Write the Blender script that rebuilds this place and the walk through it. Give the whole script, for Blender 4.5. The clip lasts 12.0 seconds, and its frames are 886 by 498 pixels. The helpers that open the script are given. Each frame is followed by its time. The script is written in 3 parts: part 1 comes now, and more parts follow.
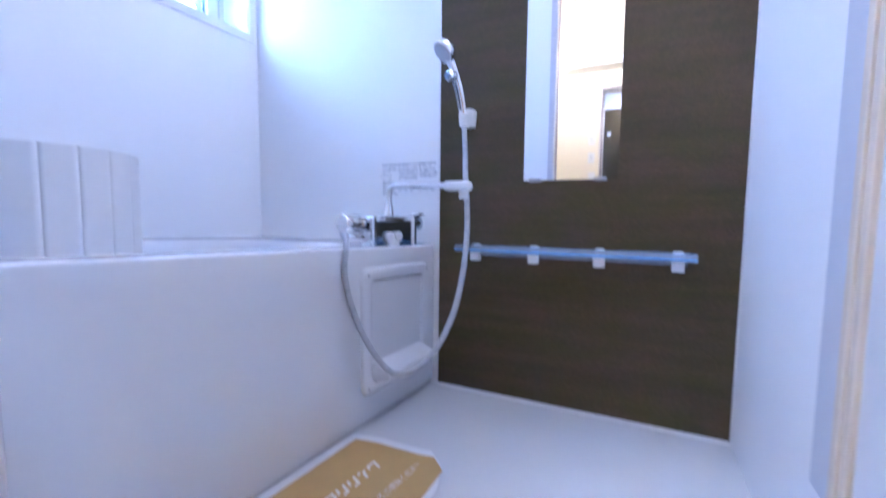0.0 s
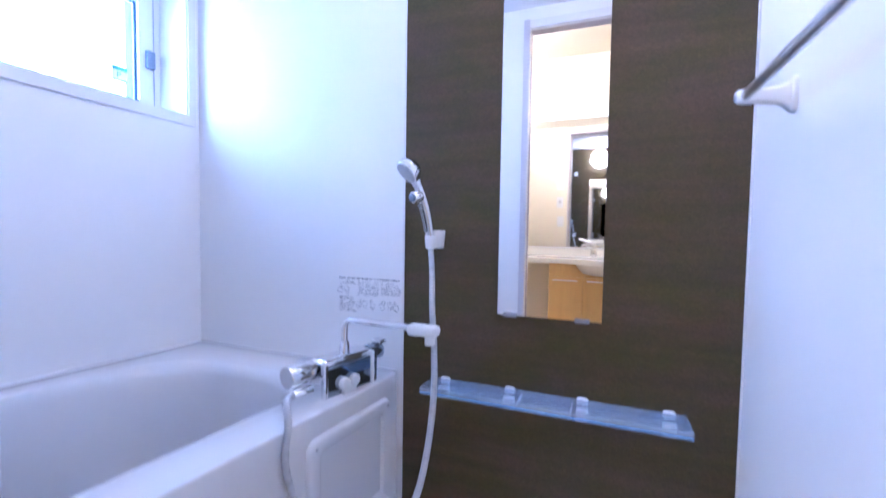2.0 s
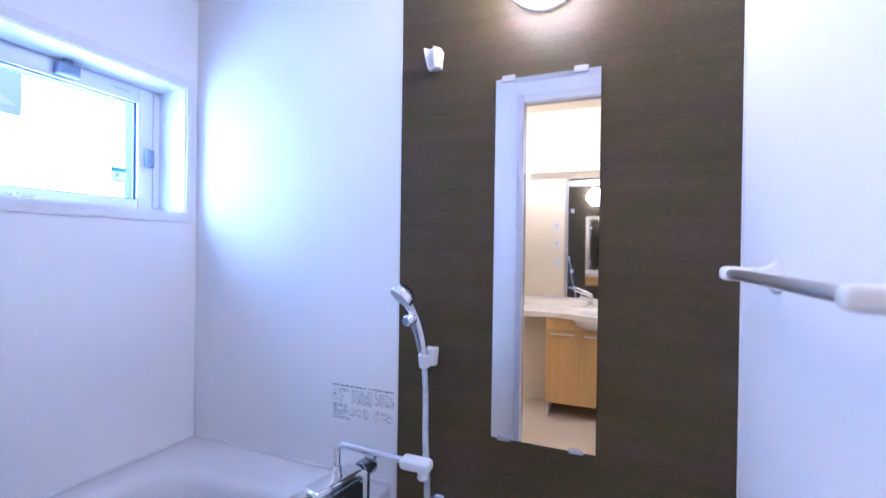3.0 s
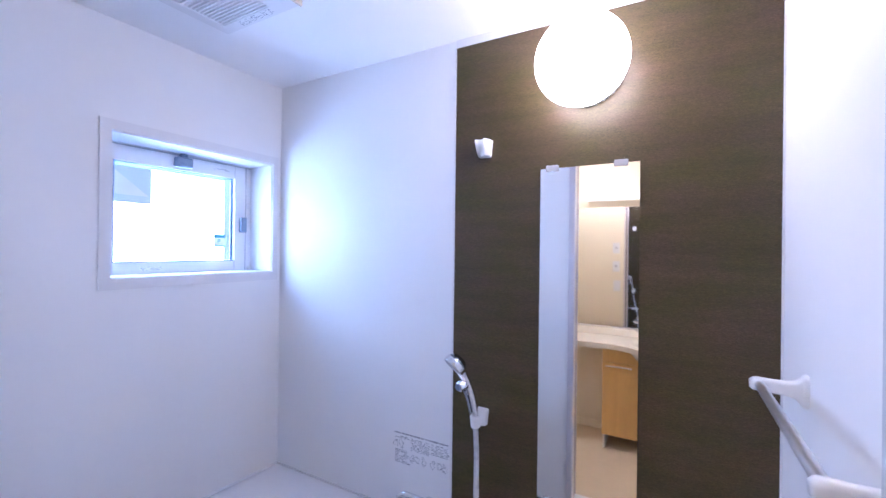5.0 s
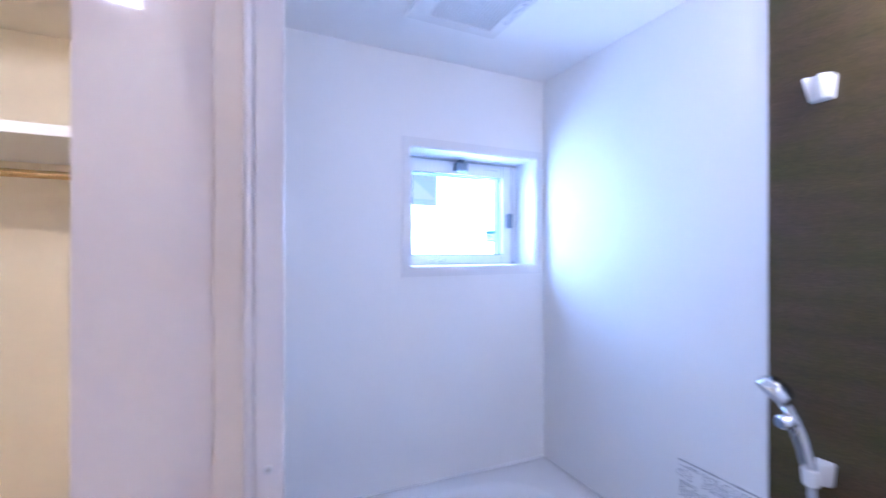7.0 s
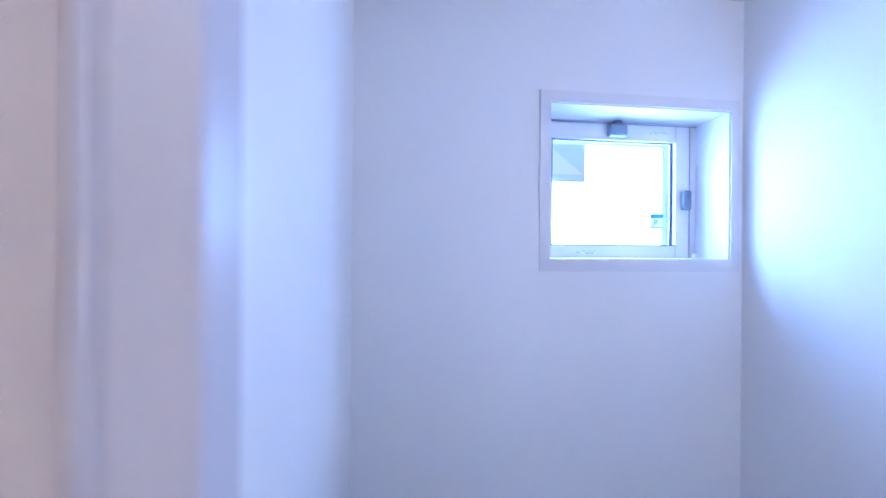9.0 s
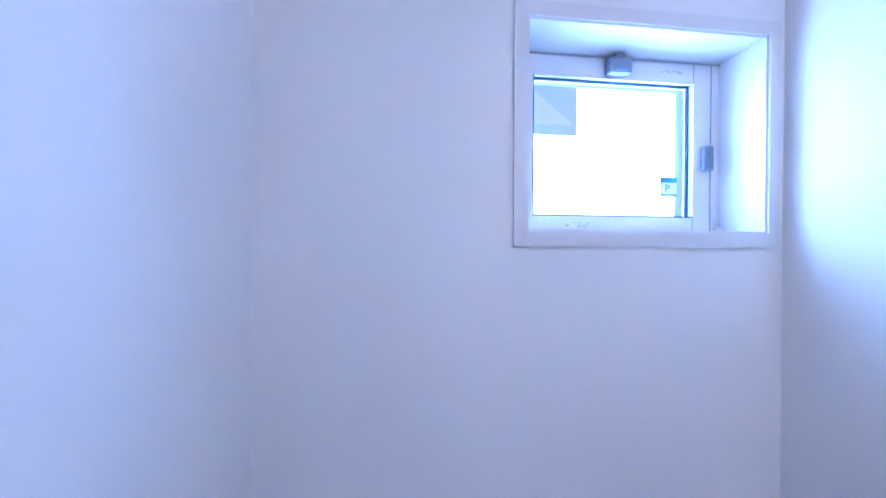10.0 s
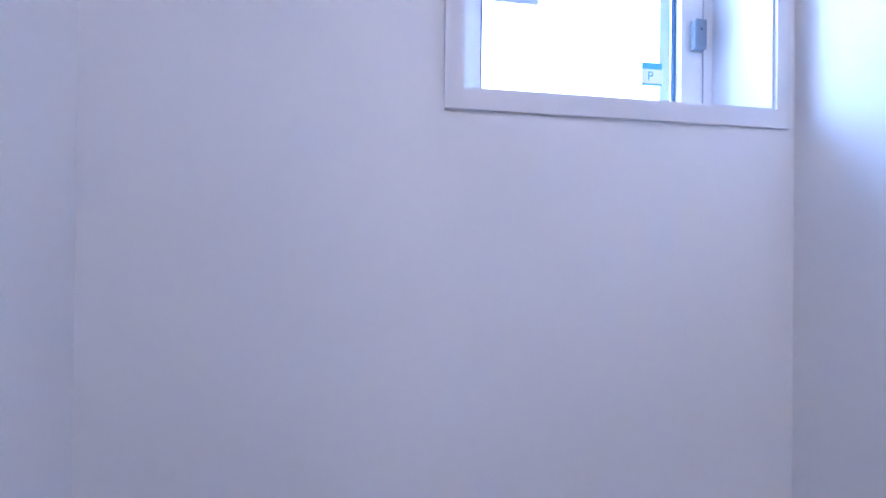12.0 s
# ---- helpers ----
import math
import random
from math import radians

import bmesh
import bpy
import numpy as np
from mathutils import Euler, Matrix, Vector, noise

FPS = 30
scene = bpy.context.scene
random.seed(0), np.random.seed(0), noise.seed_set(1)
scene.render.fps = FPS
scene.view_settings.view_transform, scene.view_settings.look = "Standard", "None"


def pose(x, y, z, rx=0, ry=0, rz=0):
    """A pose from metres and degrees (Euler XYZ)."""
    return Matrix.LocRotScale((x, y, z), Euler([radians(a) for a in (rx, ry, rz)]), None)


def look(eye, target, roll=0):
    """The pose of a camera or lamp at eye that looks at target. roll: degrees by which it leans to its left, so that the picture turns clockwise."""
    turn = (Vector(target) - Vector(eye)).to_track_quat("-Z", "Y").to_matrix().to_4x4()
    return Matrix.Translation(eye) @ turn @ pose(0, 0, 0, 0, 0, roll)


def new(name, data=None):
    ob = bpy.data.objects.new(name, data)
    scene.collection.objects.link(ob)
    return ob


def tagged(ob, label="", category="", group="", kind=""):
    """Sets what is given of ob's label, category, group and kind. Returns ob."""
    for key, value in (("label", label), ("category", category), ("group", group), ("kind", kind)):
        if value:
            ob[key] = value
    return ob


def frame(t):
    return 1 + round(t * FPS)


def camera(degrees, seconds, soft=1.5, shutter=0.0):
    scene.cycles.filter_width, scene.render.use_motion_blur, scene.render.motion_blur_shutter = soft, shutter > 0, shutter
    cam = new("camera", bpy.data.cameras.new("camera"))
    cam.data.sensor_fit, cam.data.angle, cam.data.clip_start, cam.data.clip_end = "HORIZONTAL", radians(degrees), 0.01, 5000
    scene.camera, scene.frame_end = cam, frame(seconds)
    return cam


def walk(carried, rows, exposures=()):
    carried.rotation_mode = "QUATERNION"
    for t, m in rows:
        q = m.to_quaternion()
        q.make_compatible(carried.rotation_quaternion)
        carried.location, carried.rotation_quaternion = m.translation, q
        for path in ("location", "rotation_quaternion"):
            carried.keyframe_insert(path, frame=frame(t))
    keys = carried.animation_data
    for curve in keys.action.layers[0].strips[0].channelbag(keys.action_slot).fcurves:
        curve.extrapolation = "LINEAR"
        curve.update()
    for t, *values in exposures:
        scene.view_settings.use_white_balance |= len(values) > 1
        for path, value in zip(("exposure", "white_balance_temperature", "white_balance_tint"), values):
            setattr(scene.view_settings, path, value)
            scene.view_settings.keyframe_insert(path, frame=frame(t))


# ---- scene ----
cam = camera(94.2, 12.0, shutter=0.5)
PATH = [
    (0, (-0.236, 0.029, 0.576), (-1.104, 1.823, 0.419), 0.6),
    (0.5, (-0.216, 0.032, 0.547), (-0.96, 1.834, 0.104), 0.8),
    (1, (-0.248, 0.081, 0.616), (-0.947, 1.925, 0.287), 0.8),
    (1.5, (-0.283, 0.133, 0.736), (-0.985, 1.998, 0.569), 1.1),
    (2, (-0.3, 0.184, 0.906), (-1.034, 2.043, 0.818), 0.9),
    (2.5, (-0.307, 0.199, 1.065), (-1.038, 2.061, 1.037), 0.8),
    (3, (-0.29, 0.188, 1.19), (-1.02, 2.05, 1.18), 0.8),
    (5, (-0.221, 0.08, 1.398), (-1.205, 1.821, 1.402), 0.7),
    (5.5, (-0.216, 0.068, 1.396), (-1.29, 1.756, 1.404), 0.7),
    (6, (-0.224, 0.116, 1.4), (-1.459, 1.688, 1.401), 0.6),
    (6.5, (-0.261, 0.134, 1.378), (-1.796, 1.416, 1.375), 0.4),
    (7, (-0.281, 0.135, 1.364), (-2.092, 0.982, 1.368), 0.0),
    (7.5, (-0.289, 0.145, 1.381), (-2.242, 0.578, 1.36), -0.0),
    (7.7, (-0.312, 0.149, 1.382), (-2.278, 0.518, 1.356), 0.2),
    (9.3, (-0.666, 0.265, 1.313), (-2.65, 0.517, 1.31), 0.4),
    (9.5, (-0.73, 0.308, 1.305), (-2.714, 0.565, 1.292), 0.4),
    (10, (-0.864, 0.372, 1.265), (-2.846, 0.64, 1.252), 0.3),
    (10.5, (-0.945, 0.399, 1.221), (-2.927, 0.666, 1.209), 0.2),
    (11, (-0.984, 0.407, 1.187), (-2.965, 0.684, 1.178), 0.3),
    (11.5, (-1.021, 0.489, 1.128), (-3.0, 0.779, 1.107), 0.3),
    (12, (-1.054, 0.537, 1.041), (-3.032, 0.83, 1.05), 0.6),
]
EXPOSURES = [(0.0, 3.71, 4340, 25), (0.5, 3.83, 4440, 26), (1.0, 3.87, 4460, 27), (1.5, 3.81, 4460, 27), (2.5, 3.52, 4510, 29), (3.0, 3.37, 4560, 29), (5.0, 3.15, 4790, 30), (6.0, 3.16, 4790, 30), (7.0, 3.29, 4590, 27), (9.5, 3.13, 4440, 26), (12.0, 3.05, 4840, 30)]
walk(cam, [(t, look(eye, target, roll)) for t, eye, target, roll in PATH], EXPOSURES)

# ---- world and lights ----
world = bpy.data.worlds.new("sky")
scene.world = world
world.use_nodes = True
wn = world.node_tree
sky = wn.nodes.new("ShaderNodeTexSky")
sky.sky_type, sky.sun_disc = "NISHITA", False
sky.sun_elevation, sky.sun_rotation = radians(48), radians(250)
wn.nodes["Background"].inputs["Strength"].default_value = 0.12
wn.links.new(sky.outputs[0], wn.nodes["Background"].inputs["Color"])


def area_lamp(name, m, sx, sy, watts, colour):
    data = bpy.data.lights.new(name, "AREA")
    data.shape, data.size, data.size_y, data.energy, data.color = "RECTANGLE", sx, sy, watts, colour
    ob = new(name, data)
    ob.matrix_world = m
    return ob


WINDOW_W, GLOBE_S, STRIP_S, DISC_S, DRUM_S = 0.50, 2.30, 0.16, 58.0, 9.8
area_lamp("window_daylight", look((-1.96, 0.915, 1.56), (0, 0.45, 1.05)), 0.46, 0.36, WINDOW_W, (0.36, 0.68, 1.0))


# ---- materials ----
def material(name, colour, rough=0.5, metal=0.0, vary=0.06, scale=6.0, bump=0.0, bump_scale=300.0, stretch=(1, 1, 1), specular=0.5, alpha=1.0, transmission=0.0, coat=0.0, fine=60.0):
    mat = bpy.data.materials.new(name)
    mat.use_nodes = True
    nt = mat.node_tree
    b = nt.nodes["Principled BSDF"]
    b.inputs["Roughness"].default_value = rough
    b.inputs["Metallic"].default_value = metal
    b.inputs["Specular IOR Level"].default_value = specular
    b.inputs["Transmission Weight"].default_value = transmission
    b.inputs["Coat Weight"].default_value = coat
    b.inputs["Alpha"].default_value = alpha
    co = nt.nodes.new("ShaderNodeTexCoord")
    mp = nt.nodes.new("ShaderNodeMapping")
    mp.inputs["Scale"].default_value = stretch
    nt.links.new(co.outputs["Object"], mp.inputs["Vector"])

    def noise_tex(sc, detail):
        n = nt.nodes.new("ShaderNodeTexNoise")
        n.inputs["Scale"].default_value, n.inputs["Detail"].default_value = sc, detail
        nt.links.new(mp.outputs[0], n.inputs["Vector"])
        return n
    big, small = noise_tex(scale, 3), noise_tex(fine, 4)
    mix = nt.nodes.new("ShaderNodeMath")
    mix.operation = "MULTIPLY_ADD"
    mix.inputs[1].default_value = 0.35
    nt.links.new(small.outputs[0], mix.inputs[0])
    half = nt.nodes.new("ShaderNodeMath")
    half.operation = "MULTIPLY"
    half.inputs[1].default_value = 0.65
    nt.links.new(big.outputs[0], half.inputs[0])
    nt.links.new(half.outputs[0], mix.inputs[2])
    ramp = nt.nodes.new("ShaderNodeValToRGB")
    lo, hi = [max(0, c * (1 - vary)) for c in colour], [min(1, c * (1 + vary)) for c in colour]
    ramp.color_ramp.elements[0].position, ramp.color_ramp.elements[1].position = 0.3, 0.7
    ramp.color_ramp.elements[0].color, ramp.color_ramp.elements[1].color = (*lo, 1), (*hi, 1)
    nt.links.new(mix.outputs[0], ramp.inputs[0])
    nt.links.new(ramp.outputs[0], b.inputs["Base Color"])
    rr = nt.nodes.new("ShaderNodeMapRange")
    rr.inputs["To Min"].default_value, rr.inputs["To Max"].default_value = max(0.02, rough * 0.85), min(1, rough * 1.15)
    nt.links.new(small.outputs[0], rr.inputs["Value"])
    nt.links.new(rr.outputs[0], b.inputs["Roughness"])
    if bump:
        bn = nt.nodes.new("ShaderNodeBump")
        bn.inputs["Strength"].default_value, bn.inputs["Distance"].default_value = bump, 0.001
        tex = noise_tex(bump_scale, 2)
        nt.links.new(tex.outputs[0], bn.inputs["Height"])
        nt.links.new(bn.outputs[0], b.inputs["Normal"])
    return mat


def glow(name, colour, strength):
    mat = bpy.data.materials.new(name)
    mat.use_nodes = True
    b = mat.node_tree.nodes["Principled BSDF"]
    b.inputs["Base Color"].default_value = (0.8, 0.8, 0.8, 1)
    b.inputs["Emission Color"].default_value = (*colour, 1)
    b.inputs["Emission Strength"].default_value = strength
    return mat


def pane_material(name, colour, clear, rough):
    """Thin sheet: part clear, part glossy film."""
    mat = bpy.data.materials.new(name)
    mat.use_nodes = True
    nt = mat.node_tree
    b = nt.nodes["Principled BSDF"]
    b.inputs["Base Color"].default_value, b.inputs["Roughness"].default_value = (*colour, 1), rough
    tr = nt.nodes.new("ShaderNodeBsdfTransparent")
    mx = nt.nodes.new("ShaderNodeMixShader")
    mx.inputs[0].default_value = clear
    nt.links.new(b.outputs[0], mx.inputs[1])
    nt.links.new(tr.outputs[0], mx.inputs[2])
    nt.links.new(mx.outputs[0], nt.nodes["Material Output"].inputs["Surface"])
    return mat


def woodgrain_sheet():
    """Dark printed laminate: brown and olive clouds under short horizontal fibres."""
    mat = bpy.data.materials.new("dark_woodgrain_panel")
    mat.use_nodes = True
    nt = mat.node_tree
    b = nt.nodes["Principled BSDF"]
    b.inputs["Specular IOR Level"].default_value = 0.38
    co = nt.nodes.new("ShaderNodeTexCoord")

    def noise(stretch, sc, detail, rough=0.5):
        mp = nt.nodes.new("ShaderNodeMapping")
        mp.inputs["Scale"].default_value = stretch
        n = nt.nodes.new("ShaderNodeTexNoise")
        n.inputs["Scale"].default_value, n.inputs["Detail"].default_value, n.inputs["Roughness"].default_value = sc, detail, rough
        nt.links.new(co.outputs["Object"], mp.inputs["Vector"])
        nt.links.new(mp.outputs[0], n.inputs["Vector"])
        return n.outputs[0]

    def ramp(src, a, b2, c0, c1):
        n = nt.nodes.new("ShaderNodeValToRGB")
        n.color_ramp.elements[0].position, n.color_ramp.elements[1].position = a, b2
        n.color_ramp.elements[0].color, n.color_ramp.elements[1].color = (*c0, 1), (*c1, 1)
        nt.links.new(src, n.inputs[0])
        return n.outputs[0]

    def times(a, c):
        n = nt.nodes.new("ShaderNodeMix")
        n.data_type, n.blend_type = "RGBA", "MULTIPLY"
        n.inputs[0].default_value = 1.0
        nt.links.new(a, n.inputs[6])
        nt.links.new(c, n.inputs[7])
        return n.outputs[2]

    cloud = ramp(noise((1.0, 1, 2.2), 5.5, 4, 0.6), 0.34, 0.66, (0.080, 0.052, 0.028), (0.062, 0.051, 0.012))
    band = ramp(noise((0.7, 1, 14), 2.6, 4), 0.30, 0.70, (0.88, 0.87, 0.85), (1.13, 1.13, 1.14))
    fibre_tex = noise((0.8, 1, 6), 110, 3, 0.65)
    fibre = ramp(fibre_tex, 0.34, 0.66, (0.76, 0.76, 0.76), (1.24, 1.24, 1.24))
    speck_tex = noise((1.0, 1, 2.5), 240, 2)
    speck = ramp(speck_tex, 0.32, 0.68, (0.76, 0.76, 0.76), (1.24, 1.24, 1.24))
    nt.links.new(times(times(times(cloud, band), fibre), speck), b.inputs["Base Color"])
    rr = nt.nodes.new("ShaderNodeMapRange")
    rr.inputs["To Min"].default_value, rr.inputs["To Max"].default_value = 0.38, 0.48
    nt.links.new(fibre_tex, rr.inputs["Value"])
    nt.links.new(rr.outputs[0], b.inputs["Roughness"])
    bn = nt.nodes.new("ShaderNodeBump")
    bn.inputs["Strength"].default_value, bn.inputs["Distance"].default_value = 0.07, 0.001
    nt.links.new(fibre_tex, bn.inputs["Height"])
    nt.links.new(bn.outputs[0], b.inputs["Normal"])
    return mat


M_WALL = material("white_bath_panel", (0.88, 0.88, 0.88), 0.52, vary=0.012, scale=2.2)
M_CEIL = material("white_ceiling_panel", (0.88, 0.88, 0.88), 0.45, vary=0.012, scale=3)
M_DARK = woodgrain_sheet()
M_FLOOR = material("pale_bath_floor", (0.69, 0.695, 0.70), 0.42, vary=0.02, scale=4, bump=0.22, bump_scale=260)
M_TUB = material("white_gelcoat", (0.74, 0.74, 0.755), 0.16, vary=0.012, scale=3, coat=0.3)
M_PLASTIC = material("white_plastic", (0.78, 0.78, 0.78), 0.32, vary=0.02, scale=20)
M_TRIM = material("white_vinyl_trim", (0.80, 0.80, 0.81), 0.42, vary=0.015, scale=12)
M_CHROME = material("chrome", (0.82, 0.82, 0.83), 0.07, metal=1.0, vary=0.02, scale=20)
M_STEEL = material("brushed_steel", (0.78, 0.77, 0.77), 0.32, metal=1.0, vary=0.06, scale=8, stretch=(1, 0.1, 1))
M_BLACKGLOSS = material("dark_mirror_cover", (0.34, 0.38, 0.43), 0.06, metal=1.0, vary=0.04, scale=10)
M_GREYBLUE = material("grey_blue_plastic", (0.20, 0.25, 0.33), 0.38, vary=0.06, scale=30)
M_BEAD = material("dark_blue_glazing_rubber", (0.07, 0.14, 0.23), 0.5, vary=0.1, scale=30)
M_GASKET = material("grey_gasket", (0.42, 0.43, 0.46), 0.55, vary=0.05, scale=25)
M_PALEGREY = material("pale_grey_plain", (0.57, 0.59, 0.64), 0.5, vary=0.03, scale=20)
M_CREAM = material("cream_jamb_laminate", (0.64, 0.58, 0.58), 0.022, vary=0.02, scale=5, coat=0.3)
M_REBATE = material("beige_rebate_strip", (0.58, 0.51, 0.46), 0.3, vary=0.03, scale=14)
M_FRAME = material("white_door_frame_plastic", (0.60, 0.58, 0.62), 0.3, vary=0.02, scale=16)
M_CREAM2 = material("cream_edge_strip", (0.82, 0.73, 0.60), 0.25, vary=0.03, scale=14)
M_LEAF = material("milky_door_panel", (0.76, 0.77, 0.79), 0.30, vary=0.015, scale=4, bump=0.05, bump_scale=200)
M_PAPER = material("white_paper", (0.87, 0.87, 0.88), 0.6, vary=0.02, scale=20, bump=0.05)
M_OCHRE = material("ochre_print", (0.56, 0.37, 0.12), 0.5, vary=0.06, scale=14)
M_WHITEINK = material("white_print", (0.86, 0.84, 0.78), 0.5, vary=0.02, scale=30)
M_INK = material("grey_ink", (0.30, 0.31, 0.35), 0.6, vary=0.1, scale=60)
M_TEAL = material("teal_print", (0.10, 0.42, 0.48), 0.5, vary=0.06, scale=60)
M_HOSE = material("grey_pvc_hose", (0.44, 0.45, 0.48), 0.28, vary=0.04, scale=60)
M_CLOTH = material("beige_wallpaper", (0.84, 0.755, 0.58), 0.75, vary=0.03, scale=5, bump=0.12, bump_scale=160)
M_WASHFLOOR = material("beige_vinyl_floor", (0.62, 0.52, 0.36), 0.45, vary=0.06, scale=6, bump=0.06)
M_MAPLE = material("maple_veneer", (0.64, 0.40, 0.12), 0.34, vary=0.10, scale=3, stretch=(9, 9, 0.8), fine=20)
M_COUNTER = material("ivory_resin_counter", (0.80, 0.76, 0.66), 0.18, vary=0.015, scale=4, coat=0.3)
M_MIRROR = material("mirror_silver", (0.92, 0.93, 0.93), 0.02, metal=1.0, vary=0.004, scale=3)
M_BRASS = material("brass_rail", (0.55, 0.40, 0.18), 0.25, metal=1.0, vary=0.05, scale=20)
M_SHELF = pane_material("blue_tinted_acrylic", (0.46, 0.60, 0.82), 0.66, 0.10)
M_CLIP = pane_material("clear_clip", (0.62, 0.63, 0.66), 0.45, 0.2)
M_FILMEDGE = material("blue_film_edge", (0.16, 0.34, 0.66), 0.3, vary=0.1, scale=30)
M_GLASS = pane_material("window_glass", (0.75, 0.85, 0.95), 0.90, 0.03)
M_FILM = pane_material("blue_grey_film", (0.62, 0.70, 0.80), 0.03, 0.4)
M_FILM2 = pane_material("pale_film", (0.80, 0.82, 0.86), 0.06, 0.4)
M_GLOBE = glow("opal_globe_lit", (1.0, 0.82, 0.62), GLOBE_S)
M_STRIP = glow("strip_lamp_lit", (1.0, 0.82, 0.54), STRIP_S)
M_DISC = glow("ceiling_light_lit", (1.0, 0.92, 0.84), DISC_S)
M_DRUM = glow("drum_light_lit", (1.0, 0.83, 0.60), DRUM_S)
M_SKYCARD = glow("overcast_distance", (0.70, 0.85, 1.0), 1.15)


# ---- building helpers ----
def root_place(ob):
    while ob.parent:
        ob = ob.parent
    return ob.location


def link_mesh(name, bm, mats, smooth=None):
    me = bpy.data.meshes.new(name)
    bmesh.ops.recalc_face_normals(bm, faces=bm.faces)
    bm.to_mesh(me)
    bm.free()
    for m in (mats if isinstance(mats, (list, tuple)) else [mats]):
        me.materials.append(m)
    if smooth is not None:
        me.shade_smooth()
        me.set_sharp_from_angle(angle=radians(smooth))
    return new(name, me)


def thing(name, place, label, category, group=""):
    ob = new(name)
    ob.location = place
    ob.empty_display_size = 0.05
    return tagged(ob, label, category, group)


def part(name, bm, mat, parent, label="", smooth=20):
    bmesh.ops.translate(bm, verts=bm.verts, vec=-Vector(root_place(parent)))
    ob = link_mesh(name, bm, mat, smooth)
    ob.parent = parent
    return tagged(ob, label)


def structure(name, bm, mat, label, category, smooth=None):
    return tagged(link_mesh(name, bm, mat, smooth), label, category, kind="structure")


def box(x0, x1, y0, y1, z0, z1, bevel=0.0, bm=None, seg=2):
    own = bmesh.new()
    bmesh.ops.create_cube(own, size=1.0)
    bmesh.ops.transform(own, matrix=Matrix.Translation(((x0 + x1) / 2, (y0 + y1) / 2, (z0 + z1) / 2)) @ Matrix.Diagonal((abs(x1 - x0), abs(y1 - y0), abs(z1 - z0), 1)), verts=own.verts)
    if bevel:
        bmesh.ops.bevel(own, geom=own.edges[:], offset=bevel, segments=seg, profile=0.5, affect="EDGES")
    return join(bm, own)


def join(bm, own):
    if bm is None:
        return own
    me = bpy.data.meshes.new("tmp")
    own.to_mesh(me)
    own.free()
    bm.from_mesh(me)
    bpy.data.meshes.remove(me)
    return bm


def rod(a, b, r0, r1=None, seg=20, bm=None, bevel=0.0):
    r1 = r0 if r1 is None else r1
    a, b = Vector(a), Vector(b)
    own = bmesh.new()
    bmesh.ops.create_cone(own, cap_ends=True, segments=seg, radius1=r0, radius2=r1, depth=(b - a).length)
    if bevel:
        rim = [e for e in own.edges if abs(e.verts[0].co.z - e.verts[1].co.z) < 1e-6]
        bmesh.ops.bevel(own, geom=rim, offset=bevel, segments=3, profile=0.5, affect="EDGES")
    turn = (b - a).to_track_quat("Z", "Y").to_matrix().to_4x4()
    bmesh.ops.transform(own, matrix=Matrix.Translation((a + b) / 2) @ turn, verts=own.verts)
    return join(bm, own)


def ball(c, r, bm=None, squash=(1, 1, 1), seg=24):
    own = bmesh.new()
    bmesh.ops.create_uvsphere(own, u_segments=seg, v_segments=seg // 2, radius=r)
    bmesh.ops.transform(own, matrix=Matrix.Translation(c) @ Matrix.Diagonal((*squash, 1)), verts=own.verts)
    return join(bm, own)


def curve_points(points, per=8):
    """Catmull-Rom through the points."""
    p = [Vector(q) for q in points]
    p = [2 * p[0] - p[1], *p, 2 * p[-1] - p[-2]]
    out = []
    for i in range(1, len(p) - 2):
        for k in range(per):
            t = k / per
            out.append(0.5 * (2 * p[i] + (p[i + 1] - p[i - 1]) * t + (2 * p[i - 1] - 5 * p[i] + 4 * p[i + 1] - p[i + 2]) * t * t + (3 * p[i] - p[i - 1] - 3 * p[i + 1] + p[i + 2]) * t ** 3))
    return out + [p[-2]]


def tube(points, radii, seg=14, bm=None, per=8):
    pts = curve_points(points, per)
    if not isinstance(radii, (list, tuple)):
        radii = [radii] * len(points)
    rad = [radii[min(i // per, len(radii) - 1)] + (radii[min(i // per + 1, len(radii) - 1)] - radii[min(i // per, len(radii) - 1)]) * (i % per) / per for i in range(len(pts))]
    own = bmesh.new()
    side = None
    rings = []
    for i, p in enumerate(pts):
        d = (pts[min(i + 1, len(pts) - 1)] - pts[max(i - 1, 0)]).normalized()
        if side is None:
            side = d.orthogonal().normalized()
        side = (side - d * side.dot(d)).normalized()
        up = d.cross(side)
        rings.append([own.verts.new(p + (side * math.cos(a) + up * math.sin(a)) * rad[i]) for a in (2 * math.pi * k / seg for k in range(seg))])
    for r0, r1 in zip(rings, rings[1:]):
        for k in range(seg):
            own.faces.new((r0[k], r0[(k + 1) % seg], r1[(k + 1) % seg], r1[k]))
    own.faces.new(rings[0][::-1]), own.faces.new(rings[-1])
    return join(bm, own)


def rounded_loop(x0, x1, y0, y1, r, n=12):
    """Points of a rounded rectangle, n to a corner, counter-clockwise."""
    out = []
    for cx, cy, a0 in ((x1 - r, y1 - r, 0), (x0 + r, y1 - r, 90), (x0 + r, y0 + r, 180), (x1 - r, y0 + r, 270)):
        for k in range(n):
            a = radians(a0 + 90 * k / (n - 1))
            out.append((cx + r * math.cos(a), cy + r * math.sin(a)))
    return out


